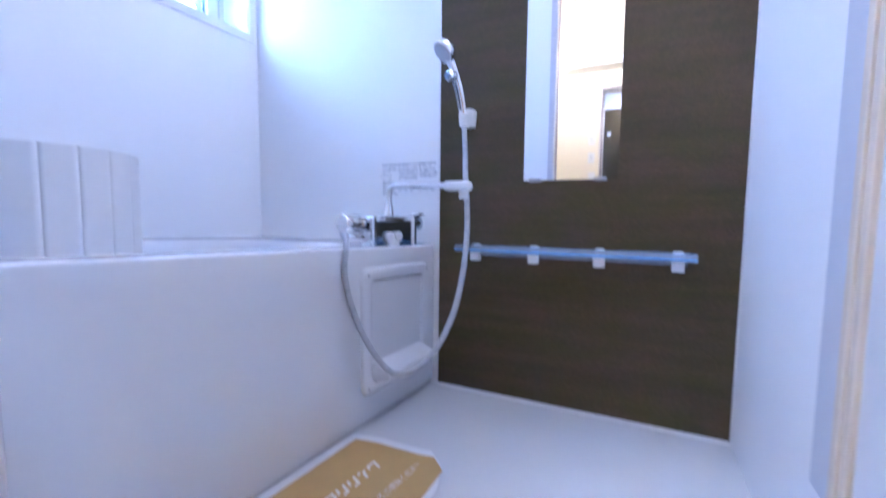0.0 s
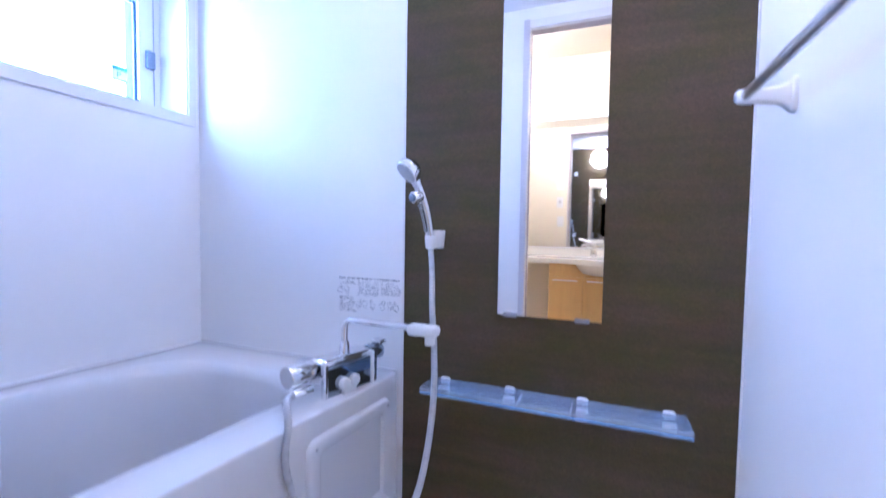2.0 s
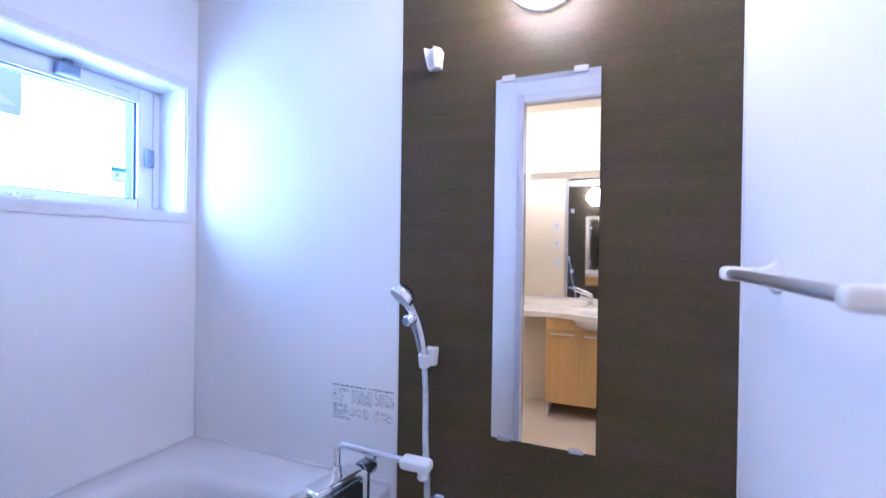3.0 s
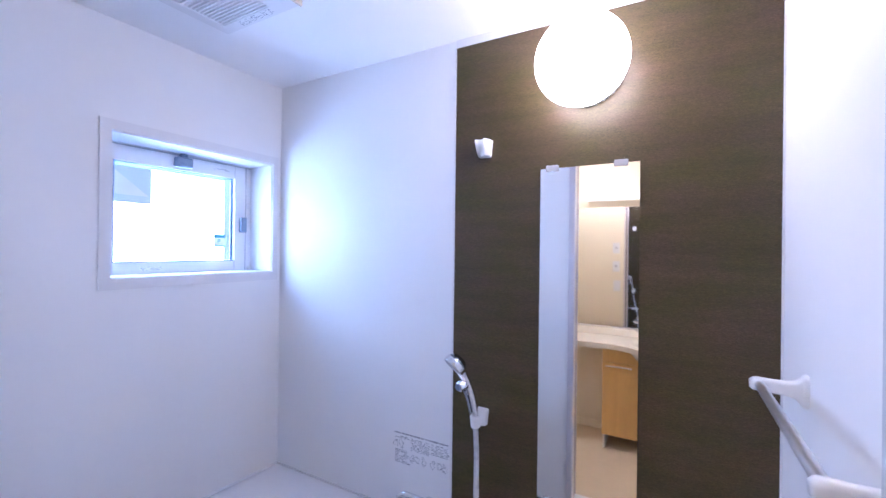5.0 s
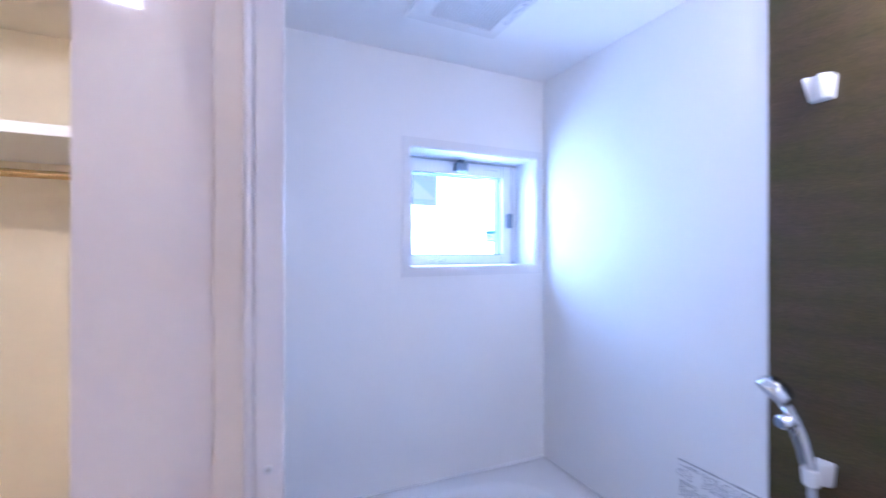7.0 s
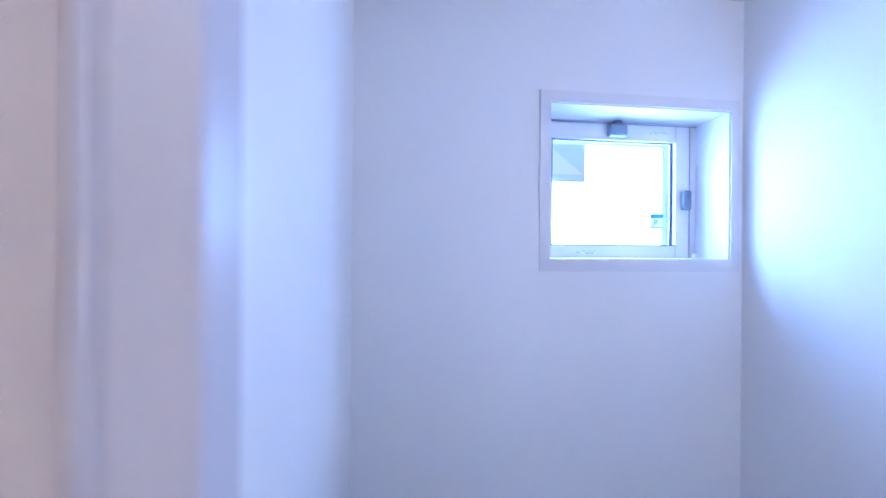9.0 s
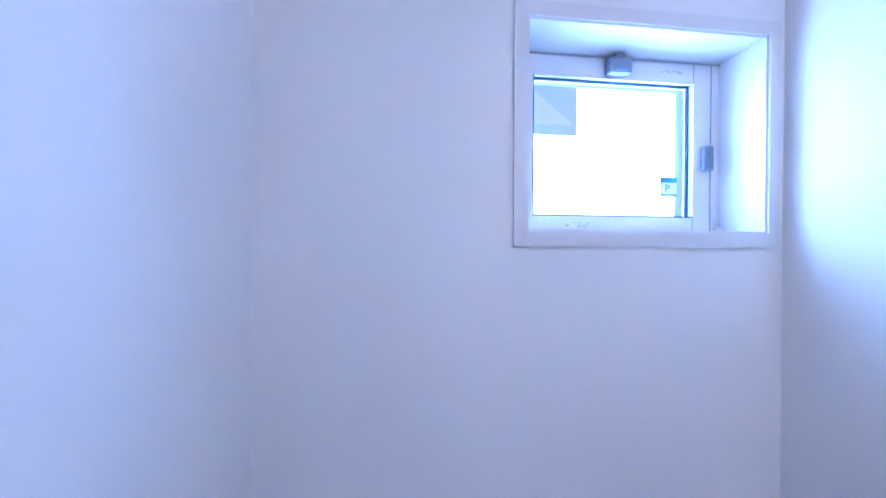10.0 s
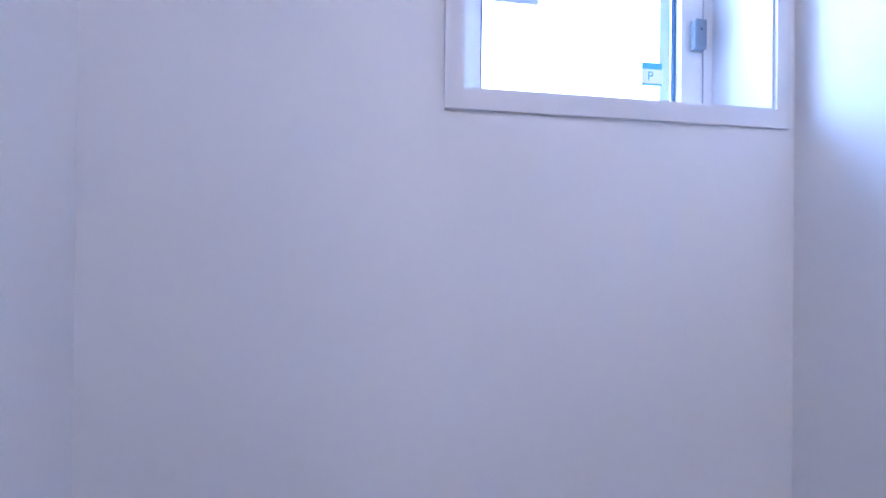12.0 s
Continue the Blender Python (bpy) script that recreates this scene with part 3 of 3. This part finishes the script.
shower = thing("hand_shower", (-0.748, 1.235, 0.885), "chrome hand shower hooked in its wall holder", "shower")
part("handle", tube([(-0.750, 1.233, 0.855), (-0.750, 1.228, 0.90), (-0.755, 1.212, 0.958), (-0.764, 1.191, 1.010), (-0.775, 1.168, 1.050)], [0.0105, 0.0115, 0.0125, 0.0125, 0.016]), M_CHROME, shower, smooth=60)
axis = Vector((-0.46, -0.56, -0.69)).normalized()
c = Vector((-0.780, 1.156, 1.064))
part("head_shell", rod(c - axis * 0.022, c - axis * 0.006, 0.019, 0.033, 36, bevel=0.005), M_BLACKGLOSS, shower, "dark glossy back of the head", smooth=50)
part("head_band", rod(c - axis * 0.0058, c + axis * 0.015, 0.0345, 0.036, 36, bevel=0.003), M_CHROME, shower, smooth=50)
part("spray_plate", rod(c + axis * 0.0152, c + axis * 0.0170, 0.031, 0.030, 36), M_GASKET, shower, "grey perforated spray face")
part("button_collar", rod((-0.764, 1.190, 0.998), (-0.776, 1.166, 0.992), 0.0155, 0.0150, 24, bevel=0.003), M_CHROME, shower)
part("switch_button", rod((-0.7762, 1.1655, 0.9919), (-0.7785, 1.1605, 0.9906), 0.0115, 0.0100, 24, bevel=0.002), M_GREYBLUE, shower, "dark push button")
# the groove isn't cut; a dark strip draws its shade
part("grip_groove", tube([(-0.7585, 1.2145, 0.902), (-0.7620, 1.2010, 0.945), (-0.7670, 1.1870, 0.978)], 0.0042, 8), M_BLACKGLOSS, shower, "groove along the handle, drawn as a dark strip", smooth=60)


def shower_bracket(x, z, label):
    """A tapering block with an open groove for the handle in its front."""
    ob = thing("shower_bracket", (x, YF - 0.004, z), label, "shower holder")
    yb = YF - 0.0045
    loops = []
    for dz, w, d, g in ((-0.026, 0.017, 0.018, 0.005), (-0.023, 0.0195, 0.024, 0.007), (0.000, 0.0215, 0.036, 0.0105), (0.020, 0.0235, 0.041, 0.0125), (0.024, 0.0230, 0.0405, 0.0125), (0.0255, 0.0215, 0.039, 0.0125)):
        gx = -0.006
        arc = [(gx + g * math.cos(t), -d + g * 0.9 * math.sin(t)) for t in (math.pi * k / 8 for k in range(9))]
        ring = [(-w, 0.0), (-w, -d * 0.55), (-w + 0.003, -d)] + arc[::-1] + [(w - 0.012, -d), (w, -d * 0.62), (w, 0.0)]
        loops.append([(x + u, yb + v, z + dz) for u, v in ring])
    part("bracket_body", skin(loops, True, True), M_PLASTIC, ob, smooth=28)
    return ob


br = shower_bracket(-0.744, 0.882, "white plastic shower holder low on the dark panel")
part("sleeve", rod((-0.750, 1.2335, 0.856), (-0.750, 1.2285, 0.893), 0.0150, 0.0165, 24, bevel=0.003), M_PLASTIC, br)
shower_bracket(-0.741, 1.713, "empty white shower holder high on the dark panel")

# ---- mirror, shelf, lamp on the dark panel ----
mirror = thing("mirror", (-0.434, 1.262, 0.685), "narrow frameless wall mirror held by small clips", "mirror")
part("mirror_glass", box(-0.565, -0.303, 1.2605, 1.2655, 0.685, 1.635), M_MIRROR, mirror, smooth=None)
for x in (-0.531, -0.349):
    for zz, dz in ((1.628, 0.016), (0.682, 0.010)):
        part("clip", box(x - 0.018, x + 0.018, 1.2555, 1.2658, zz - 0.002, zz + dz, 0.003), M_CLIP, mirror)

shelf = thing("wall_shelf", (-0.43, 1.266, 0.456), "blue-filmed clear plastic shelf on white brackets", "shelf")
prof = [(1.2655, 0.469), (1.175, 0.469), (1.168, 0.470), (1.163, 0.474), (1.163, 0.492), (1.1655, 0.492), (1.1655, 0.479), (1.170, 0.474), (1.176, 0.472), (1.2655, 0.472)]
part("tray", extrude_profile(prof, "x", -0.747, -0.115), M_SHELF, shelf, smooth=40)
part("front_edge", box(-0.7465, -0.1155, 1.1615, 1.1628, 0.4765, 0.4795), M_FILMEDGE, shelf, "blue film line along the front", smooth=None)
part("rear_strip", box(-0.735, -0.127, 1.2600, 1.2655, 0.4530, 0.4685, 0.001), M_SHELF, shelf)
part("rear_lip", box(-0.743, -0.119, 1.2565, 1.2585, 0.4725, 0.4885, 0.0008), M_SHELF, shelf)
for x in (-0.745, -0.117):
    part("end_lip", box(x - 0.0015, x + 0.0015, 1.167, 1.262, 0.4722, 0.492, 0.001), M_SHELF, shelf)
for x in (-0.712, -0.527, -0.342, -0.149):
    prof = [(1.2595, 0.4385), (1.2395, 0.4385), (1.2395, 0.462), (1.243, 0.4665), (1.249, 0.4685), (1.2595, 0.4685)]
    bm = extrude_profile(prof, "x", x - 0.0145, x + 0.0145)
    bmesh.ops.bevel(bm, geom=bm.edges[:], offset=0.0015, segments=2, profile=0.5, affect="EDGES")
    part("shelf_bracket", bm, M_PLASTIC, shelf, "white plastic bracket")
    part("bracket_foot", box(x - 0.0135, x + 0.0135, 1.2597, 1.2658, 0.4390, 0.4525, 0.001), M_PLASTIC, shelf)
    own = skin([[(x + u, y, 0.4812 + v) for u, v in rounded_loop(-0.0145 + q, 0.0145 - q, -0.010 + q, 0.010 - q, 0.008 - q, 5)] for y, q in ((1.2656, 0.0), (1.2610, 0.0), (1.2595, 0.002))], True, True)
    part("bracket_tab", own, M_PLASTIC, shelf, smooth=40)
for x in (-0.494, -0.366):
    part("rib", box(x - 0.0015, x + 0.0015, 1.168, 1.2560, 0.4722, 0.4790, 0.0006), M_CLIP, shelf)


lamp = thing("wall_lamp", (-0.437, 1.266, 1.895), "lit round opal globe wall lamp", "lamp")
# unseen disc, added wide to keep the globe's rear glow off the panel
part("base", rod((-0.437, 1.2658, 1.895), (-0.437, 1.236, 1.890), 0.098, 0.094, 40, bevel=0.004), M_PLASTIC, lamp)
part("globe", ball((-0.437, 1.168, 1.890), 0.118, squash=(1, 0.80, 1), seg=48), M_GLOBE, lamp, smooth=80)

label = thing("instruction_label", (-0.966, 1.2695, 0.71), "white printed instruction sheet stuck to the wall", "label")
part("sheet", box(-1.083, -0.857, 1.2688, 1.2697, 0.646, 0.762), M_PAPER, label, smooth=None)
print_bars("heading", label, M_INK, 11, -1.080, -0.862, 0.749, 0.760, 8, 1, lambda a, b: (a, 1.26865, b), fill=0.9)
print_bars("print", label, M_INK, 12, -1.080, -1.022, 0.650, 0.698, 1, 9, lambda a, b: (a, 1.26865, b), fill=0.92)
print_bars("print", label, M_INK, 13, -1.080, -1.022, 0.736, 0.746, 1, 2, lambda a, b: (a, 1.26865, b), fill=0.8)
print_bars("print", label, M_INK, 15, -1.012, -0.936, 0.702, 0.746, 3, 9, lambda a, b: (a, 1.26865, b), fill=0.8)
print_bars("print", label, M_INK, 14, -0.930, -0.862, 0.708, 0.746, 2, 8, lambda a, b: (a, 1.26865, b), fill=0.8)
rnd = random.Random(5)
for x0 in (-1.074, -1.050, -1.004, -0.984, -0.958, -0.922, -0.898, -0.878):
    zc = 0.717 if x0 < -1.02 else 0.676
    loop = [(x0 + (0.008 + 0.004 * math.sin(3 * a + x0 * 90)) * math.cos(a), zc + (0.013 + 0.005 * math.cos(2 * a + x0 * 70)) * math.sin(a)) for a in (2 * math.pi * k / 14 for k in range(15))]
    own = tube([(x, 1.26862, z) for x, z in loop], 0.0006, 4, per=2)
    for q in range(3):
        u, w = rnd.uniform(-0.009, 0.004), rnd.uniform(-0.014, 0.012)
        box(x0 + u, x0 + u + 0.007, 1.26845, 1.26865, zc + w, zc + w + 0.0016, bm=own)
    part("line_drawing", own, M_INK, label, smooth=None)

# ---- towel bar on the right wall ----
bar = thing("towel_bar", (-0.009, 0.87, 1.145), "steel towel bar on white plastic arms", "towel bar")
part("bar", rod((-0.080, 0.664, 1.150), (-0.080, 1.056, 1.150), 0.0086, seg=28), M_STEEL, bar, smooth=50)
for y in (0.658, 1.062):
    own = bmesh.new()
    loops = []
    for x, hy, hz, dz in ((-0.0150, 0.0105, 0.030, -0.001), (-0.0190, 0.0098, 0.025, -0.001), (-0.0260, 0.0092, 0.0175, 0.0), (-0.0360, 0.0090, 0.0140, 0.001), (-0.0600, 0.0095, 0.0128, 0.002), (-0.0820, 0.0105, 0.0130, 0.003), (-0.0905, 0.0098, 0.0115, 0.003), (-0.0950, 0.0070, 0.0075, 0.003)):
        loops.append([(x, y + u, 1.147 + dz + v) for u, v in rounded_loop(-hy, hy, -hz, hz, min(hy, hz) * 0.8, 6)])
    skin(loops, True, True, own)
    arm = part("arm", own, M_PLASTIC, bar, "white plastic arm", smooth=60)
    own = skin([[(x, y + u, 1.147 + v) for u, v in rounded_loop(-0.013 + q, 0.013 - q, -0.030 + q, 0.030 - q, 0.010 - q, 6)] for x, q in ((-0.0082, 0.0), (-0.013, 0.0), (-0.0165, 0.002), (-0.018, 0.006))], True, True)
    part("wall_plate", own, M_PLASTIC, arm, smooth=40)
    part("screw_cover", rod((-0.0175, y, 1.124), (-0.0195, y, 1.124), 0.003), M_GASKET, arm)

# ---- ceiling ventilator ----
fan = thing("ceiling_vent", (-1.29, 0.715, ZC), "white ceiling ventilator with a slotted grille", "vent")
bm = bmesh.new()
for a, b, c2, d in ((-1.455, -1.420, 0.560, 0.870), (-1.212, -1.130, 0.560, 0.870), (-1.420, -1.212, 0.560, 0.618), (-1.420, -1.212, 0.834, 0.870)):
    box(a, b, c2, d, ZC - 0.012, ZC - 0.0005, bm=bm)
part("plate", bm, M_PLASTIC, fan, smooth=None)
# no duct is modelled: a flat grey sheet gives the slots their shade
part("backing", box(-1.420, -1.212, 0.618, 0.834, ZC - 0.003, ZC - 0.001), M_GASKET, fan, "flat grey sheet for the shaded duct opening behind the slats", smooth=None)
for k in range(20):
    y = 0.6235 + 0.0109 * k
    part("slat", box(-1.4198, -1.2122, y - 0.0034, y + 0.0034, ZC - 0.011, ZC - 0.004, 0.001, seg=1), M_PLASTIC, fan, smooth=None)
part("pull_rim", box(-1.130, -1.122, 0.560, 0.872, ZC - 0.016, ZC - 0.0005, 0.002), M_CREAM2, fan)
print_bars("print", fan, M_INK, 21, -1.365, -1.225, 0.839, 0.862, 3, 5, lambda a, b: (a, b, ZC - 0.0123))

# ---- protective sheet on the floor ----
sheet = thing("floor_sheet", (-0.78, 0.69, 0.001), "ochre protective sheet with a white border on the floor", "protective sheet")


def ripple(x, y):
    return 0.0022 + 0.0030 * max(0, noise.noise((x * 9, y * 9, 3.0))) + 0.010 * max(0, (x + 0.70)) * max(0, (y - 0.72)) / 0.012


def sheet_mesh(u0, u1, v0, v1, lift, clips):
    """A thin rippled sheet over a quadrilateral, its corners clipped along straight lines (point, outward way)."""
    own = bmesh.new()
    n = 26
    a, b, c3, d = Vector((-0.923, 0.488)), Vector((-0.620, 0.486)), Vector((-0.600, 0.896)), Vector((-0.897, 0.872))
    grid = {}
    for i in range(n + 1):
        for j in range(n + 1):
            u, v = u0 + (u1 - u0) * i / n, v0 + (v1 - v0) * j / n
            p = (a * (1 - u) + b * u) * (1 - v) + (d * (1 - u) + c3 * u) * v
            p.x += 0.007 * math.sin(v * math.pi) * u
            p.y += 0.005 * math.sin(u * 5.0) * v
            grid[i, j] = own.verts.new((p.x, p.y, ripple(p.x, p.y) + lift))
    for i in range(n):
        for j in range(n):
            own.faces.new((grid[i, j], grid[i + 1, j], grid[i + 1, j + 1], grid[i, j + 1]))
    for x, y, nx, ny in clips:
        bmesh.ops.bisect_plane(own, geom=own.verts[:] + own.edges[:] + own.faces[:], plane_co=(x, y, 0), plane_no=(nx, ny, 0), clear_outer=True)
    bmesh.ops.solidify(own, geom=own.faces[:], thickness=0.0004)
    return own


part("border", sheet_mesh(0, 1, 0, 1, 0.0, [(-0.652, 0.862, 0.70, 0.72), (-0.612, 0.80, 0.94, 0.34)]), M_PAPER, sheet, "white paper border", smooth=60)
part("print", sheet_mesh(0.075, 0.950, 0.028, 0.935, 0.0009, [(-0.655, 0.860, 0.70, 0.72), (-0.655, 0.511, 0.50, -0.87)]), M_OCHRE, sheet, "ochre printed field", smooth=60)
text_turn = Matrix.Translation((-0.692, 0.675, 0.0056)) @ Matrix.Rotation(radians(90 - 5.5), 4, "Z")
lettering("small_print", "このシールをはがしてご使用ください", 0.0185, text_turn, M_WHITEINK, sheet, "white Japanese notice")
# heading: seven slanted white blocks
for k in range(7):
    hx, hy = -0.782 + 0.0026 * k, 0.576 + 0.0325 * k
    own = bmesh.new()
    wide = (0.0135, 0.0115, 0.0135, 0.0125, 0.0125, 0.0115, 0.0140)[k]
    if k in (0, 2, 6):
        for blk in ((-0.0135, -0.0075, -wide, wide), (-0.0075, 0.0135, wide - 0.0065, wide), (-0.0075, 0.0000, -wide, -wide + 0.006)):
            box(blk[0], blk[1], blk[2], blk[3], 0, 0.0004, bm=own)
    elif k in (1, 5):
        for blk in ((-0.0135, -0.0070, -wide, -wide + 0.009), (-0.0040, 0.0135, -0.0015, 0.0055), (-0.0100, -0.0040, 0.0025, wide)):
            box(blk[0], blk[1], blk[2], blk[3], 0, 0.0004, bm=own)
    else:
        for blk in ((-0.0135, 0.0020, -wide, -wide + 0.0065), (-0.0135, 0.0075, wide - 0.0065, wide), (0.0075, 0.0135, -wide * 0.3, wide)):
            box(blk[0], blk[1], blk[2], blk[3], 0, 0.0004, bm=own)
    for q in own.verts:
        q.co.y -= 0.30 * q.co.x
    bmesh.ops.rotate(own, verts=own.verts, cent=(0, 0, 0), matrix=Matrix.Rotation(radians(-5), 3, "Z"))
    bmesh.ops.translate(own, verts=own.verts, vec=(hx, hy, ripple(hx, hy) + 0.0017))
    part("heading_mark", own, M_WHITEINK, sheet, smooth=None)

# ---- washroom shell ----
ZF, ZW, YB = -0.07, 2.335, -1.20
structure("washroom_floor", box(-2.57, 1.30, YB - 0.1, 0.015, ZF - 0.1, ZF), M_WASHFLOOR, "beige vinyl washroom floor", "floor")
structure("washroom_ceiling", box(-1.93, 1.30, YB - 0.1, 0.015, ZW, ZW + 0.1), M_CLOTH, "pale washroom ceiling", "ceiling")
structure("washroom_wall_south", box(-2.57, 1.30, YB - 0.1, YB, ZF, ZW), M_CLOTH, "beige papered washroom wall", "wall")
structure("washroom_wall_east", box(1.20, 1.30, YB, 0.015, ZF, ZW), M_CLOTH, "beige papered washroom wall", "wall")
structure("washroom_wall_west", box(-2.57, -2.47, YB, 0.015, ZF, ZW), M_CLOTH, "beige papered alcove wall", "wall")
bm = box(-2.57, -0.724, 0.005, 0.0148, ZF, ZW)
box(-0.081, 1.30, 0.005, 0.0148, ZF, ZW, bm=bm)
box(-0.724, -0.081, 0.005, 0.0148, 2.0, ZW, bm=bm)
box(-2.57, 1.30, 0.015, 0.10, ZC + 0.1, ZW, bm=bm)
structure("washroom_wall_north", bm, M_CLOTH, "beige papered wall round the bathroom door", "wall")
structure("alcove_ceiling", box(-2.47, -1.93, YB, 0.005, 2.23, 2.33), M_CLOTH, "beige closet alcove ceiling", "ceiling")
structure("trim_alcove", box(-1.93, -1.90, YB, 0.005, 2.19, ZW, 0.002), M_TRIM, "white trim over the closet alcove", "trim")
bm = box(-1.3, -0.60, YB, YB + 0.008, ZF, ZF + 0.06)
structure("baseboard", bm, M_CLOTH, "beige washroom baseboard", "baseboard")

closet = thing("closet_shelf", (-2.2, -0.6, 1.705), "white closet shelf with a brass hanging rail", "shelf")
part("board", box(-2.469, -1.926, YB + 0.001, 0.004, 1.712, 1.748, 0.002), M_TRIM, closet)
rail = part("hanging_rail", rod((-2.14, YB + 0.001, 1.622), (-2.14, 0.004, 1.622), 0.0145, seg=24), M_BRASS, closet, "brass hanging rail", smooth=50)
for y in (YB + 0.001, -0.006):
    part("rail_socket", rod((-2.14, y, 1.622), (-2.14, y + 0.01, 1.622), 0.022), M_BRASS, closet)

# ---- vanity ----
vanity = thing("vanity_cabinet", (-0.33, -1.0, ZF), "maple-veneered vanity base cabinet on short legs", "cabinet")
part("carcass", box(-0.69, 0.045, YB + 0.001, -0.846, 0.035, 0.6775, 0.001), M_MAPLE, vanity)
for k in range(3):
    x = -0.692 + 0.2445 * k
    d = part("cabinet_door", box(x + 0.002, x + 0.242, -0.845, -0.828, 0.040, 0.578, 0.0015), M_MAPLE, vanity)
    bm = box(x + 0.030, x + 0.205, -0.8275, -0.812, 0.549, 0.557, 0.002)
    part("handle", bm, M_STEEL, d, "slim steel bar handle")
part("apron_panel", box(-0.690, 0.043, -0.845, -0.834, 0.582, 0.6775, 0.001), M_MAPLE, vanity)
for x in (-0.684, 0.028):
    part("leg", box(x, x + 0.012, -0.850, YB + 0.02, ZF + 0.001, 0.0345, 0.001), M_TRIM, vanity)
counter = thing("vanity_counter", (-0.4, -1.0, 0.66), "ivory resin counter with a moulded basin", "washbasin")
outline = [(-1.05, YB + 0.001), (-1.05, -0.815)]
for k in range(25):
    x = -1.05 + 1.45 * (k + 1) / 25
    bulge = 0.11 * math.exp(-((x + 0.27) / 0.24) ** 4)
    outline.append((x, -0.815 + bulge))
outline += [(0.40, YB + 0.001)]
part("worktop", extrude_profile(outline, "z", 0.678, 0.715), M_COUNTER, counter, smooth=30)
loops = [[(-0.27 + rx * math.cos(a), -0.965 + ry * math.sin(a), z) for a in (2 * math.pi * k / 40 for k in range(40))] for rx, ry, z in ((0.25, 0.235, 0.7152), (0.243, 0.228, 0.717), (0.235, 0.220, 0.7155))]
part("basin_rim", skin(loops, True, True), M_COUNTER, counter, smooth=60)
loops = [[(-0.27 + rx * math.cos(a), -0.95 + ry * math.sin(a), z) for a in (2 * math.pi * k / 40 for k in range(40))] for rx, ry, z in ((0.262, 0.25, 0.6878), (0.255, 0.245, 0.66), (0.22, 0.20, 0.61), (0.15, 0.10, 0.585))]
part("bowl", skin(loops, True, True), M_COUNTER, counter, smooth=60)
part("upstand", box(-1.05, 0.40, YB + 0.001, YB + 0.022, 0.7152, 0.775, 0.003), M_COUNTER, counter)
vt = thing("basin_tap", (-0.385, -1.12, 0.717), "chrome single-lever basin tap with its lever swung aside", "tap")
part("tap_body", rod((-0.385, -1.12, 0.717), (-0.385, -1.12, 0.795), 0.026, 0.022, bevel=0.003), M_CHROME, vt)
part("tap_spout", tube([(-0.385, -1.12, 0.775), (-0.415, -1.08, 0.800), (-0.450, -1.03, 0.812), (-0.470, -1.005, 0.803)], [0.015, 0.013, 0.012, 0.011]), M_CHROME, vt, smooth=60)
part("tap_lever", tube([(-0.385, -1.12, 0.802), (-0.420, -1.10, 0.832), (-0.500, -1.08, 0.860)], [0.018, 0.011, 0.007]), M_CHROME, vt, smooth=60)
VM_TURN = 0.4
vm = thing("vanity_mirror", (-0.4, YB, 0.785), "wide frameless vanity mirror", "mirror")
bm = box(-1.05, 0.40, YB + 0.0060, YB + 0.0110, 0.790, 1.764)
bmesh.ops.rotate(bm, verts=bm.verts, cent=(-0.325, YB + 0.0085, 1.2), matrix=Matrix.Rotation(radians(VM_TURN), 3, "Z"))
part("mirror_glass", bm, M_MIRROR, vm, smooth=None)
part("mirror_channel", box(-1.05, 0.40, YB + 0.0006, YB + 0.010, 0.7755, 0.7895, 0.001), M_STEEL, vm)
strip = thing("strip_lamp", (-0.4, YB, 1.842), "lit tubular strip lamp above the vanity mirror", "lamp")
part("housing", box(-0.84, 0.02, YB + 0.001, YB + 0.036, 1.832, 1.852, 0.003), M_PLASTIC, strip)
part("diffuser", rod((-0.865, YB + 0.064, 1.842), (0.045, YB + 0.064, 1.842), 0.028, seg=24, bevel=0.004), M_STRIP, strip, smooth=50)


tube_lamp = thing("ceiling_light", (0.775, -0.325, ZW), "lit short tubular ceiling light in the washroom", "lamp")
part("base", box(0.745, 0.805, -0.405, -0.245, ZW - 0.020, ZW - 0.0005, 0.004), M_PLASTIC, tube_lamp)
part("diffuser", rod((0.760, -0.397, ZW - 0.032), (0.790, -0.253, ZW - 0.032), 0.0090, seg=24, bevel=0.002), M_DISC, tube_lamp, smooth=50)
drum = thing("ceiling_light", (-0.88, -0.50, ZW), "lit round drum light under the washroom ceiling", "lamp")
part("base", rod((-0.88, -0.50, ZW - 0.0005), (-0.88, -0.50, ZW - 0.022), 0.075, 0.080, 36, bevel=0.004), M_PLASTIC, drum)
part("diffuser", rod((-0.88, -0.50, ZW - 0.0225), (-0.88, -0.50, ZW - 0.130), 0.088, 0.082, 36, bevel=0.020), M_DRUM, drum, smooth=60)


def wall_switch(x, z, label, knob):
    ob = thing("wall_switch", (x, 0.004, z), label, "switch", "switches by the bathroom door")
    part("plate", box(x - 0.036, x + 0.036, -0.003, 0.0045, z - 0.058, z + 0.058, 0.002), M_PLASTIC, ob)
    if knob:
        part("dial", rod((x, -0.0032, z + 0.005), (x, -0.016, z + 0.005), 0.015, 0.013, 20, bevel=0.002), M_GASKET, ob)
    else:
        part("rocker", box(x - 0.022, x + 0.022, -0.0055, -0.0032, z - 0.034, z + 0.034, 0.001), M_TRIM, ob)


wall_switch(-0.80, 1.44, "cream wall plate with a fan timer dial", True)
wall_switch(-0.80, 1.24, "cream wall plate with a heater dial", True)
wall_switch(-0.79, 1.03, "plain cream rocker light switch", False)
